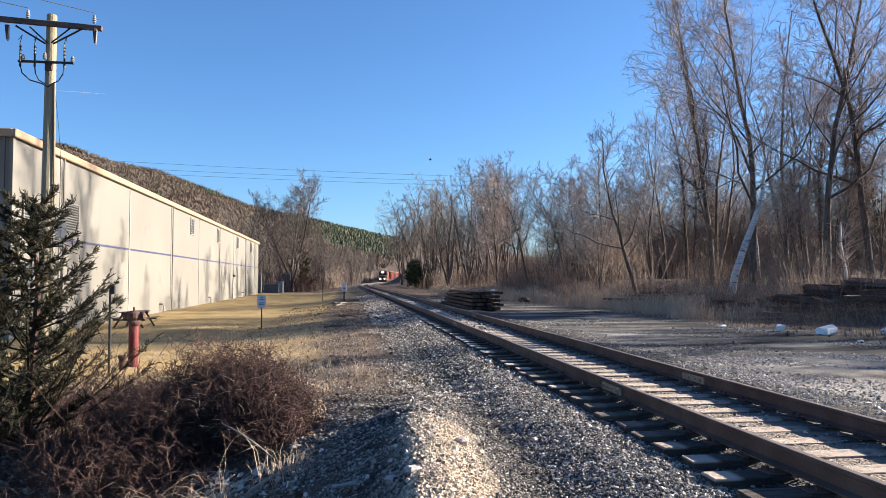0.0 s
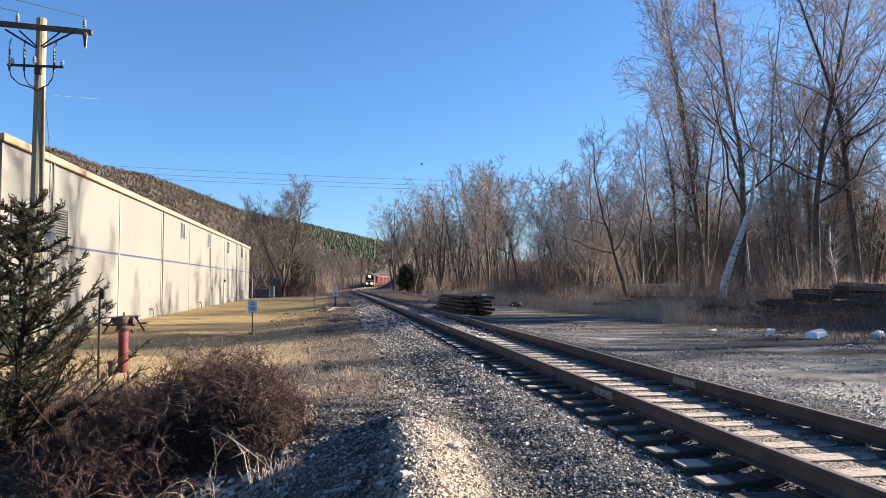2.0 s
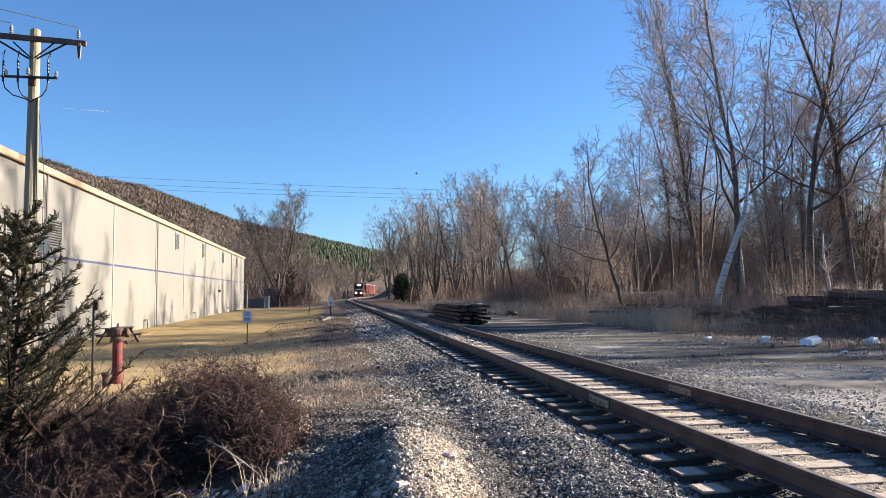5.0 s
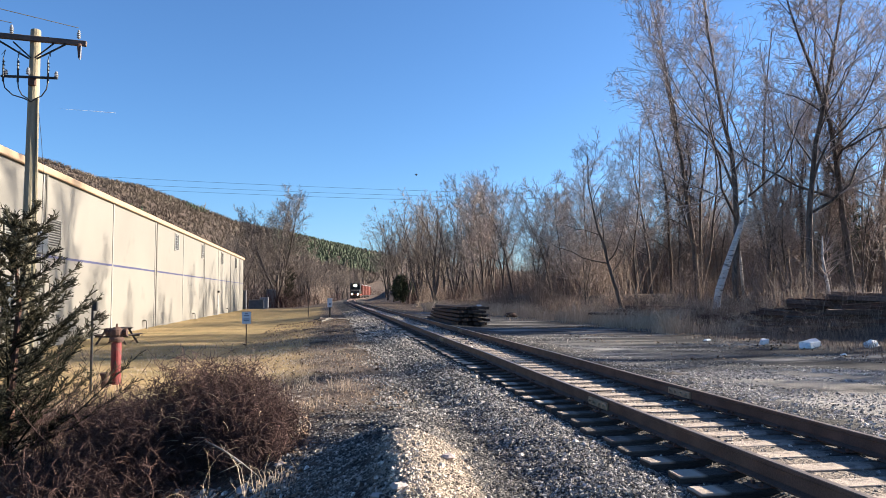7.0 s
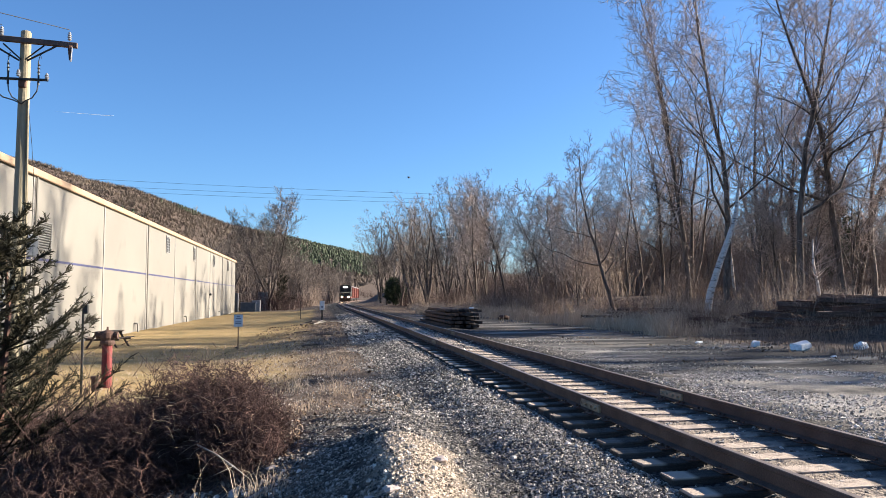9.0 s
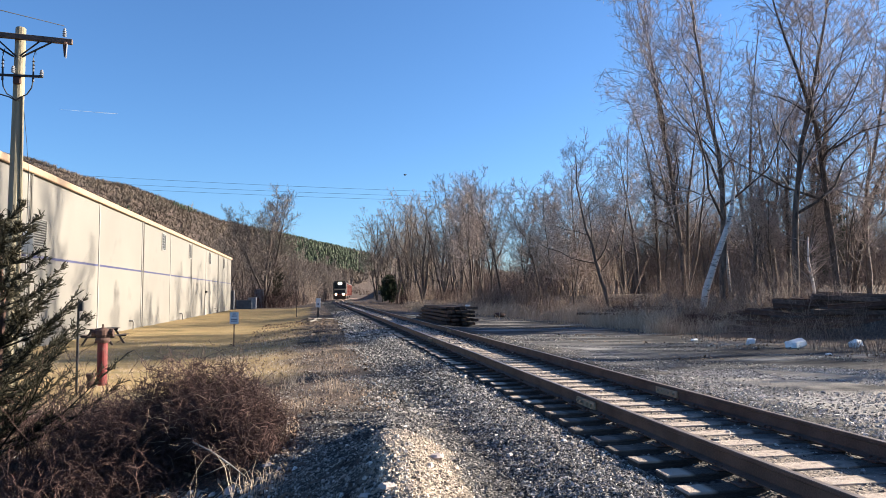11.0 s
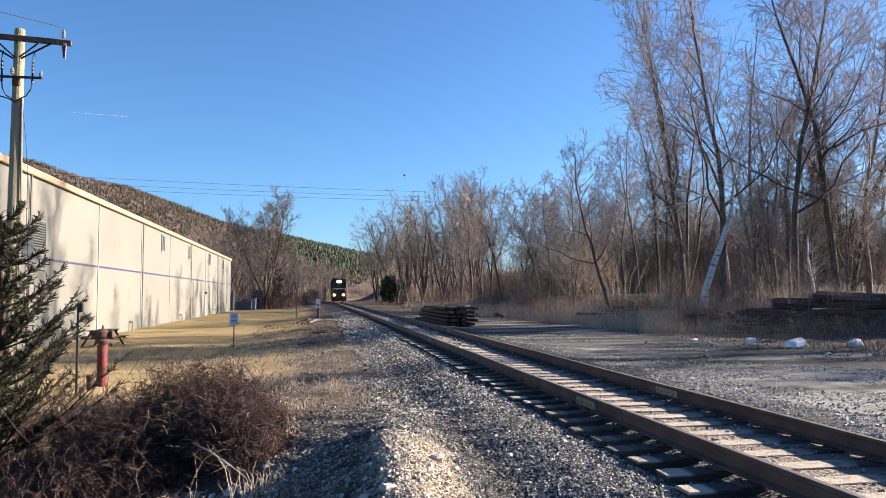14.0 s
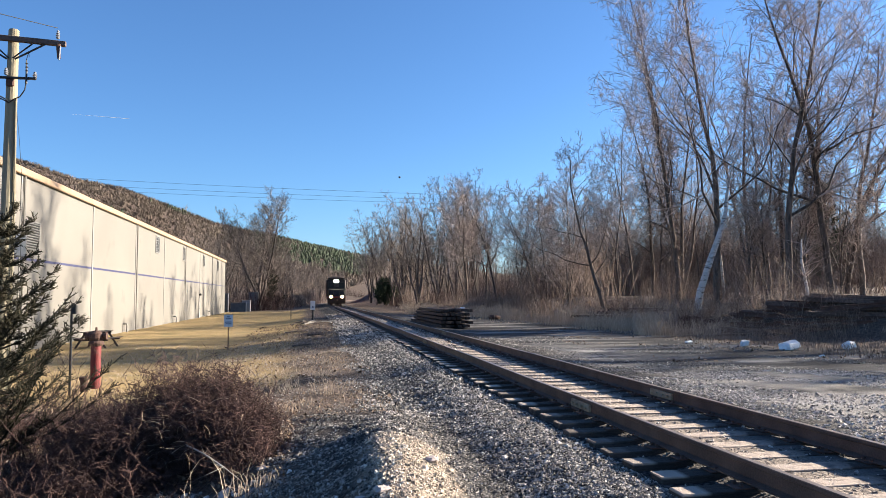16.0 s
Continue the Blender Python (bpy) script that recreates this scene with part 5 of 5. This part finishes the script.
# ================= lawn things =================
def build_lawn_things():
    # red standpipe
    x, y = -4.96, 17.8
    g = gz(x, y)
    h = thing("standpipe", "faded red iron standpipe with dark rusty valve top", "standpipe", at=(x, y, g))
    part("barrel", Buf().tube([(0, 0, -.1), (0, 0, 1.0), (0, 0, 1.02)], [.115, .112, .09], 18), M_RED, h)
    part("flange", Buf().tube([(0, 0, .98), (0, 0, 1.02), (0, 0, 1.05), (0, 0, 1.09)], [.15, .165, .165, .14], 16), M_RUST, h)
    part("valve_body", Buf().tube([(0, 0, 1.07), (0, 0, 1.15), (0, 0, 1.26), (0, 0, 1.32)], [.12, .155, .14, .06], 14), M_RUST, h, "dark rusty valve body")
    for s in (-1, 1):
        part("outlet", Buf().tube([(s * .08, 0, 1.2), (s * .19, 0, 1.2), (s * .19, 0, 1.2), (s * .23, 0, 1.2)], [.065, .065, .085, .085], 10), M_RUST, h)
    part("stem_nut", Buf().tube([(0, 0, 1.3), (0, 0, 1.4)], [.03, .022], 5), M_RUST, h)
    x, y = -5.0, 17.2
    b = thing("short_pipe", "short rusty pipe stub beside the standpipe", "pipe", at=(x - .02, y, gz(x, y)))
    part("barrel", Buf().tube([(0, 0, -.1), (0, 0, .26)], .085, 12), M_RUST, b)
    part("cap", Buf().tube([(0, 0, .25), (0, 0, .31), (0, 0, .33)], [.105, .105, .08], 12), M_RUST, b)
    # marker post with a small box
    x, y = -5.13, 16.6
    q = thing("marker_post", "thin dark steel post with small box on top", "post", at=(x, y, gz(x, y)))
    part("post", Buf().cham(-.022, .022, -.022, .022, -.15, 1.93, .006), M_DARK, q)
    part("box", Buf().cham(-.01, .10, -.05, .05, 1.72, 1.92, .012), M_DARK, q)
    # picnic table
    x, y = -9.0, 32.4
    t = thing("picnic_table", "dark weathered wooden picnic table on the lawn", "picnic table", at=(x, y, gz(x, y)), rz=82)
    t.scale = (.9, .9, .88)
    for k in range(5):
        part("top_plank", Buf().cham(-.92, .92, -.37 + k * .15, -.235 + k * .15, .72, .76, .008), M_TABLE, t)
    for s in (-1, 1):
        for k in range(2):
            yy = s * (.62 + k * .15)
            part("seat_plank", Buf().cham(-.92, .92, yy - .065, yy + .065, .42, .46, .008), M_TABLE, t)
    for sx in (-.66, .66):
        for s in (-1, 1):
            part("leg", Buf().cham(-.02, .02, -.045, .045, 0, .90, .006, pose(sx, s * .70, -.03, s * 32, 0, 0)), M_TABLE, t)
        part("seat_bearer", Buf().cham(sx - .02 + .042, sx + .02 + .042, -.76, .76, .33, .42, .006), M_TABLE, t)
        part("top_bearer", Buf().cham(sx - .02 + .042, sx + .02 + .042, -.36, .36, .64, .72, .006), M_TABLE, t)
    # sign on the lawn
    x, y = -3.39, 29.8
    s = thing("lawn_sign", "small white sign with faded blue lettering on a post", "sign", at=(x, y, gz(x, y)), rz=4)
    part("post", Buf().cham(-.02, .02, -.015, .015, -.1, 1.25, .004), M_RUST, s)
    bd = part("board", Buf().cham(-.17, .17, -.03, -.016, .88, 1.36, .003), M_WHITE, s)
    for z, w in ((1.28, .06), (1.20, .10), (1.07, .12), (1.0, .11)):
        part("lettering_bar", Buf().box(-w, w, -.035, -.031, z - .018, z + .018), M_INK, bd)
    # track-side sign
    x, y = -.15, 52.7
    s = thing("track_sign", "white track-side board on a black post", "sign", at=(x, y, gz(x, y)))
    part("post", Buf().cham(-.06, .06, -.04, .04, -.1, .9, .01), M_DARK, s)
    bd = part("board", Buf().cham(-.17, .17, -.07, -.042, .80, 1.45, .01), M_WHITE, s)
    part("marking", Buf().box(-.06, .06, -.078, -.073, .95, 1.10), M_INK, bd)
    # thin stake
    x, y = -2.03, 63.6
    thing("stake", "thin wooden stake standing in the lawn", "stake", at=(x, y, gz(x, y)), buf=Buf().cham(-.03, .03, -.02, .02, -.1, 1.6, .006), mat=M_TABLE)
    # branches heaped by the sign
    r = random.Random(8)
    for k in range(11):
        a = r.gauss(0, .6)
        x, y = -.6 + r.gauss(0, .5), 47.8 + r.gauss(0, 1.2)
        o = Vector((x, y, gz(x, y) + r.uniform(.03, .2)))
        d = Vector((math.cos(a), math.sin(a), r.uniform(-.05, .12))) * r.uniform(.25, .6)
        thing("cut_branch", "cut branch on a heap beside the track", "branch", "heap of cut branches", buf=Buf().tube([o - d, o + Vector((0, 0, .04)), o + d], [.05, .04, .02], 6), mat=M_DEAD if k % 4 == 0 else M_BARK)
    for x, y, a in ((-1.0, 37.5, 20), (.1, 33.0, -30), (.4, 22.0, 50), (-.3, 26.5, 10)):
        thing("ground_stick", "short dark stick on the dirt shoulder", "stick", at=(x, y, gz(x, y) + .03), rz=a, buf=Buf().tube([(-.5, 0, 0), (0, .05, .04), (.5, -.03, .0)], [.04, .035, .02], 6), mat=M_BARK)
    # cabinets past the warehouse
    for x, y, w, h, mat, lab in ((-12.6, 106.5, .9, 2.6, M_UTIL, "tall grey utility cabinet by the warehouse corner"), (-11.2, 111, 2.2, 1.3, M_UTIL, "low grey-green transformer box"), (-10.2, 112.5, 1.2, 1.6, M_CERAMIC, "pale metal equipment box"), (-9.6, 118, 1.5, 2.9, M_UTIL, "tall grey equipment cabinet by the trees")):
        c = thing("utility_cabinet", lab, "cabinet", at=(x, y, gz(x, y)))
        part("body", Buf().cham(-w / 2, w / 2, -.5, .5, -.1, h, .04), mat, c)
        part("lid", Buf().cham(-w / 2 - .05, w / 2 + .05, -.55, .55, h, h + .08, .02), mat, c)
        part("door", Buf().cham(-w / 2 + .08, w / 2 - .08, -.53, -.505, .1, h - .15, .008), mat, c)


build_lawn_things()


# ================= beside the yard =================
def build_yard_things():
    r = random.Random(71)
    # stacked timbers, each course a little shorter and set back
    for ya, yb, courses in ((35.3, 46.6, 5),):
        st = thing("timber_stack", "stack of dark creosoted bridge timbers beside the track", "timber stack", at=(6.95, (ya + yb) / 2, gz(6.95, ya)))
        L = (yb - ya) / 2
        for yy in (-L * .65, L * .65):
            part("spacer", Buf().cham(-.78, .78, yy - .07, yy + .07, -.1, .055, .004), M_DARKTIMBER, st)
        for lay in range(courses):
            z = .06 + lay * .195
            for yy in (-L * .65, L * .6):
                if lay:
                    part("spacer", Buf().cham(-.70, .70, yy - .05, yy + .05, z - .062, z, .004), M_DARKTIMBER, st)
            for j in range(6):
                if lay == courses - 1 and j == 4:
                    continue
                x = -.66 + j * .262 + r.uniform(-.03, .03)
                o = r.uniform(-.35, .35)
                far = L - .85 * lay + r.uniform(-.3, .3)
                m = pose(x, 0, z, 0, r.uniform(-1.5, 1.5), r.uniform(-.8, .8))
                part("timber", Buf().cham(-.105, .105, -L + o, far, 0, .132, .010, m), M_DARKTIMBER, st)
    thing("paper_scrap", "white crumpled scrap on the timber stack", "litter", at=(7.35, 35.7, gz(6.95, 35.4) + .98), buf=Buf().cham(-.12, .12, -.1, .1, 0, .09, .03), mat=M_PLASTIC)
    # heap of old rails and timbers below the bank
    for k in range(60):
        f = r.random()
        lay = int(r.random() ** 1.3 * 4.3)
        x = 17.3 + 3.4 * r.random() + (lay * .12)
        y = 25.6 - (x - 17.3) * .8 + r.uniform(-1.2, 1.2) + lay * .28
        L = r.uniform(1.6, 3.3)
        m = pose(x + .4, y, gz(x, y) + .06 + lay * .14, r.uniform(-6, 6), r.uniform(-5, 5), -38 + r.gauss(0, 15))
        if k % 3:
            b = Buf().cham(-L, L, -.11, .11, -.09, .09, .015, m)
            thing("old_timber", "dark rotten timber in a heap below the bank", "timber", "heap of rails and timbers", buf=b, mat=M_OLDTIMBER)
        else:
            prof = rail_profile(0)
            v = [tuple(m @ Vector((sx, px, pz + .1))) for sx in (-L * 1.2, L * 1.2) for px, pz in prof]
            n = len(prof)
            thing("old_rail", "rusty scrap rail in a heap below the bank", "rail", "heap of rails and timbers",
                  buf=Buf().add(v, [(i, (i + 1) % n, n + (i + 1) % n, n + i) for i in range(n)] + [tuple(range(n - 1, -1, -1)), tuple(range(n, 2 * n))]), mat=M_RUST)
    for k in range(9):
        x, y = 16.2 + r.uniform(-.8, 2.0), 35.5 + r.uniform(-1, 1)
        thing("old_rail", "rusty scrap rail half hidden in grass", "rail", "heap of rails and timbers", at=(x, y, gz(x, y) + .3 + .12 * (k % 3)), rz=-20 + r.gauss(0, 6),
              buf=Buf().cham(-2.2, 2.2, -.06, .06, -.07, .07, .02), mat=M_RUST)
    # white plastic litter
    for x, y, w, d, h in ((13.67, 19.0, .30, .18, .24), (13.26, 20.6, .12, .1, .17), (15.62, 19.0, .18, .14, .2), (12.94, 16.7, .06, .05, .05), (12.3, 22.3, .10, .07, .06), (14.4, 20.3, .05, .05, .06)):
        b = Buf().cham(-w, w, -d, d, 0, h, min(w, d, h) * .3)
        b.v = [(p + r.gauss(0, w * .10), q + r.gauss(0, d * .12), s + r.gauss(0, h * .08) + p * .12) for p, q, s in b.v]
        thing("plastic_litter", "crumpled white plastic litter on the dirt yard", "litter", "white litter on the yard", at=(x, y, gz(x, y) + .01), rz=r.uniform(-20, 20), buf=b, mat=M_PLASTIC)
    # stumps and low debris by the grass
    for x, y, s in ((12.3, 48.5, .4),):
        b = Buf().tube([(-s, 0, .12), (0, .05, .16), (s, 0, .1)], [.16, .18, .13], 8)
        thing("log", "short dark rotten log at the grass edge", "log", at=(x, y, gz(x, y)), rz=r.uniform(-15, 15), buf=b, mat=M_RUST, smooth=True)


M_OLDTIMBER = material("rotten_timber", (0.05, 0.035, 0.029), (0.13, 0.092, 0.075), 2.5, .9, .6, 25, vary=.4, stretch=(1, 6, 6))
build_yard_things()


# ================= train =================
def bogie(parent, y, axles, mat):
    bg = part("bogie", Buf().cham(-1.12, -.95, y - 1.5 * axles / 2, y + 1.5 * axles / 2, .45, .85, .05).cham(.95, 1.12, y - 1.5 * axles / 2, y + 1.5 * axles / 2, .45, .85, .05).cham(-.95, .95, y - .3, y + .3, .5, .95, .05), mat, parent)
    for k in range(axles):
        yy = y + (k - (axles - 1) / 2) * 1.7
        for s in (-1, 1):
            part("wheel", Buf().tube([(s * .69, yy, .5), (s * .72, yy, .5), (s * .72, yy, .5), (s * .82, yy, .5)], [.54, .54, .5, .5], 20), M_STEEL, bg)


def build_train():
    """Locomotive and wagons, each with its nose toward -y and its middle at the origin, on the rail tops."""
    L = 18.0
    h = L / 2
    lo = thing("locomotive", "black and orange diesel locomotive with bright headlights", "locomotive")
    part("frame", Buf().cham(-1.5, 1.5, -h + .3, h - .3, 1.0, 1.42, .05), M_ORANGE, lo, "orange side sill")
    part("pilot", Buf().cham(-1.45, 1.45, -h + .1, -h + .4, .25, 1.2, .05), M_PILOT, lo, "dirty dark brown pilot plate")
    nose = Buf()
    nose.add([(-1.35, -h + .75, 1.42), (1.35, -h + .75, 1.42), (1.35, -h + 2.6, 1.42), (-1.35, -h + 2.6, 1.42), (-1.2, -h + .85, 2.5), (1.2, -h + .85, 2.5), (1.3, -h + 2.6, 2.75), (-1.3, -h + 2.6, 2.75)],
             [(3, 2, 1, 0), (4, 5, 6, 7), (0, 1, 5, 4), (1, 2, 6, 5), (2, 3, 7, 6), (3, 0, 4, 7)])
    part("nose", nose, M_BLACK, lo, "black low nose")
    cab = part("cab", Buf().cham(-1.60, 1.60, -h + 2.6, -h + 5.0, 1.42, 4.30, .16), M_BLACK, lo, "black driving cab")
    part("cab_roof", Buf().cham(-1.40, 1.40, -h + 2.45, -h + 5.1, 4.28, 4.62, .16), M_BLACK, cab)
    for x0, x1 in ((-1.25, -.42), (.42, 1.25)):
        part("windscreen", Buf().cham(x0, x1, -h + 2.575, -h + 2.597, 2.95, 3.7, .006), M_CABGLASS, cab)
    for s in (-1, 1):
        part("side_window", Buf().cham(s * 1.61 - .01, s * 1.61 + .01, -h + 3.2, -h + 4.5, 2.9, 3.6, .006), M_CABGLASS, cab)
    hl = part("headlight_housing", Buf().cham(-.46, .46, -h + 2.42, -h + 2.62, 3.70, 4.24, .03), M_BLACK, cab)
    for s in (-1, 1):
        # lenses oversize and a glowing ring added, in place of the lamps' glare
        part("headlight", Buf().tube([(s * .19, -h + 2.42, 3.97), (s * .19, -h + 2.36, 3.97)], [.24, .20], 14), M_LAMP, hl, "bright lit headlight")
        dl = part("ditch_light", Buf().tube([(s * .88, -h + .32, 1.38), (s * .88, -h + .12, 1.38)], [.2, .30], 14), M_BLACK, lo)
        part("halo_ring", Buf().tube([(s * .88, -h + .115, 1.38), (s * .88, -h + .10, 1.38)], [.27, .26], 14), M_HALO, dl, "warm glowing ring added as the lamp's halo")
        part("lens", Buf().tube([(s * .88, -h + .12, 1.38), (s * .88, -h + .06, 1.38)], [.22, .19], 14), M_DITCH, dl, "bright lit ditch light lens")
    part("hood", Buf().cham(-.95, .95, -h + 5.0, h - .9, 1.42, 4.1, .1), M_ORANGE, lo, "orange-red long engine hood")
    for k in range(4):
        part("roof_fan", Buf().tube([(0, 1.0 + k * 1.7, 4.1), (0, 1.0 + k * 1.7, 4.28)], [.6, .55], 16), M_BLACK, lo)
    for k in range(7):
        for s in (-1, 1):
            part("hood_door", Buf().cham(s * .965 - .012, s * .965 + .012, -h + 5.6 + k * 1.5, -h + 6.8 + k * 1.5, 1.6, 3.4, .005), M_ORANGE, lo)
    part("exhaust", Buf().cham(-.25, .25, -1.6, -.9, 4.1, 4.4, .03), M_BLACK, lo)
    part("fuel_tank", Buf().cham(-1.35, 1.35, -2.2, 2.2, .3, 1.0, .15), M_BLACK, lo)
    for s in (-1, 1):
        rail = Buf()
        rail.tube([(s * 1.42, -h + .5, 2.35), (s * 1.42, h - .5, 2.35)], .025, 5)
        for k in range(10):
            rail.tube([(s * 1.42, -h + .5 + k * (L - 1) / 9, 1.42), (s * 1.42, -h + .5 + k * (L - 1) / 9, 2.35)], .02, 5)
        part("handrail", rail, M_YELLOW, lo, "pale handrail")
        fr = Buf().tube([(s * 1.3, -h + .35, 1.42), (s * 1.3, -h + .35, 2.3), (s * .45, -h + .35, 2.3), (s * .45, -h + .35, 1.42)], .025, 5)
        part("handrail", fr, M_YELLOW, lo)
        stp = Buf()
        for k in range(3):
            stp.box(s * 1.25 - .25, s * 1.25 + .25, -h + .12, -h + .35, .35 + k * .32, .39 + k * .32)
        part("steps", stp, M_YELLOW, lo)
    part("coupler", Buf().cham(-.12, .12, -h - .35, -h + .3, .7, .98, .04), M_RUST, lo)
    bogie(lo, -h + 3.4, 3, M_BLACK)
    bogie(lo, h - 3.4, 3, M_BLACK)
    cars = []
    for k in range(3):
        W = 15.5
        c = thing("boxcar", "orange-red ribbed boxcar of the train", "wagon", "boxcars of the train")
        part("body", Buf().cham(-1.5, 1.5, -W / 2 + .3, W / 2 - .3, 1.05, 4.3, .06), M_BOXCAR, c)
        part("roof", Buf().cham(-1.53, 1.53, -W / 2 + .25, W / 2 - .25, 4.3, 4.5, .08), M_GREYROOF, c)
        part("sill", Buf().cham(-1.3, 1.3, -W / 2, W / 2, .85, 1.05, .03), M_BLACK, c)
        for s in (-1, 1):
            for j in range(13):
                y = -W / 2 + .6 + j * (W - 1.2) / 12
                if abs(y) > 1.3:
                    part("rib", Buf().cham(s * 1.53 - .035, s * 1.53 + .035, y - .05, y + .05, 1.1, 4.25, .01), M_BOXCAR, c)
            part("door", Buf().cham(s * 1.55 - .03, s * 1.55 + .03, -1.2, 1.2, 1.1, 4.1, .01), M_BOXCAR, c)
        bogie(c, -W / 2 + 2.2, 2, M_BLACK)
        bogie(c, W / 2 - 2.2, 2, M_BLACK)
        cars.append((c, L / 2 + .8 + W / 2 + k * (W + .8)))
    return lo, cars


M_BLACK = material("black_engine_paint", (0.014, 0.012, 0.011), (0.034, 0.029, 0.025), 2, .45, .05, 20)
M_ORANGE = material("orange_red_paint", (0.15, 0.027, 0.013), (0.2, 0.04, 0.018), 1.5, .5, .05, 20)
M_BOXCAR = material("oxide_red_paint", (0.10, 0.02, 0.013), (0.14, 0.03, 0.018), 1.2, .65, .1, 15, vary=.1)
M_CABGLASS = material("dark_cab_glass", (0.008, 0.008, 0.009), (0.02, 0.02, 0.02), 1, 0.25, 0.0, 20)
M_PILOT = material("dirty_brown_paint", (0.035, 0.020, 0.012), (0.07, 0.036, 0.018), 3, .6, .1, 20)
M_GREYROOF = material("dusty_grey_roof", (0.16, 0.16, 0.17), (0.24, 0.24, 0.25), 2, .6, .1, 20)
M_YELLOW = material("dull_rail_paint", (0.09, 0.06, 0.03), (0.13, 0.085, 0.045), 2, .5, 0, 20)
M_LAMP = glow("headlight_glow", (1.0, 0.90, 0.72), 14)
# weak glow for the added halo round each ditch light
M_HALO = glow("warm_halo", (1.0, 0.66, 0.28), 0.2)
M_DITCH = glow("ditch_light_glow", (1.0, 0.80, 0.48), 12)
LOCO, CARS = build_train()


# ================= sky things =================
def build_sky_things():
    b = thing("hawk", "dark hawk hovering high over the wood", "bird", at=(17.5, 150, 27.0), rz=30)
    part("body", Buf().tube([(0, -.22, 0), (0, -.1, .02), (0, .08, 0), (0, .3, -.02)], [.06, .21, .20, .06], 8), M_DARK, b)
    for s in (-1, 1):
        w = Buf().add([(s * .05, -.1, .03), (s * .28, -.12, .12), (s * .5, -.02, .08), (s * .3, .08, .1), (s * .05, .12, .03), (s * .05, 0, -.01), (s * .3, 0, .09)], [(0, 1, 6, 5), (1, 2, 6), (2, 3, 6), (3, 4, 5, 6), (0, 4, 3, 2, 1)])
        part("wing", w, M_DARK, b)
    t = thing("contrail", "faint short white contrail in the blue sky", "contrail", buf=Buf().tube([(-150, 4, 0), (-60, 2, 0), (60, -2, 0), (115, -4, 0), (125, -4, 0)], [.25, .6, 1.0, 1.0, .2], 6), mat=M_ICE, at=(-1338, 3800, 944))
    return t


M_ICE = bpy.data.materials.new("ice_cloud")
M_ICE.use_nodes = True
_n, _l = M_ICE.node_tree.nodes, M_ICE.node_tree.links.new
_mix, _dif, _tra = _n.new("ShaderNodeMixShader"), _n.new("ShaderNodeBsdfDiffuse"), _n.new("ShaderNodeBsdfTranslucent")
_dif.inputs[0].default_value = _tra.inputs[0].default_value = (0.9, 0.9, 0.9, 1)
_l(_dif.outputs[0], _mix.inputs[1]), _l(_tra.outputs[0], _mix.inputs[2]), _l(_mix.outputs[0], _n["Material Output"].inputs[0])
CONTRAIL = build_sky_things()


# ================= what moves =================
SPEED, START = 10.4, 285.0  # metres a second; the locomotive's front at 0 s


def on_track(y):
    return pose(float(track_x(y)), y, RAIL_TOP, 0, 0, track_turn(y))


def motions():
    times = [k * 0.5 for k in range(33)]
    walk(LOCO, [(t, on_track(START - SPEED * t + 9.0)) for t in times])
    for car, back in CARS:
        walk(car, [(t, on_track(START - SPEED * t + 9.0 + back * 0.985)) for t in times])
    walk(CONTRAIL, [(t, pose(-1338 + 17.9 * t, 3800, 944 - 1.95 * t, 0, 3, 0)) for t in (0.0, 4.0, 8.0, 12.0, 16.0)])


motions()
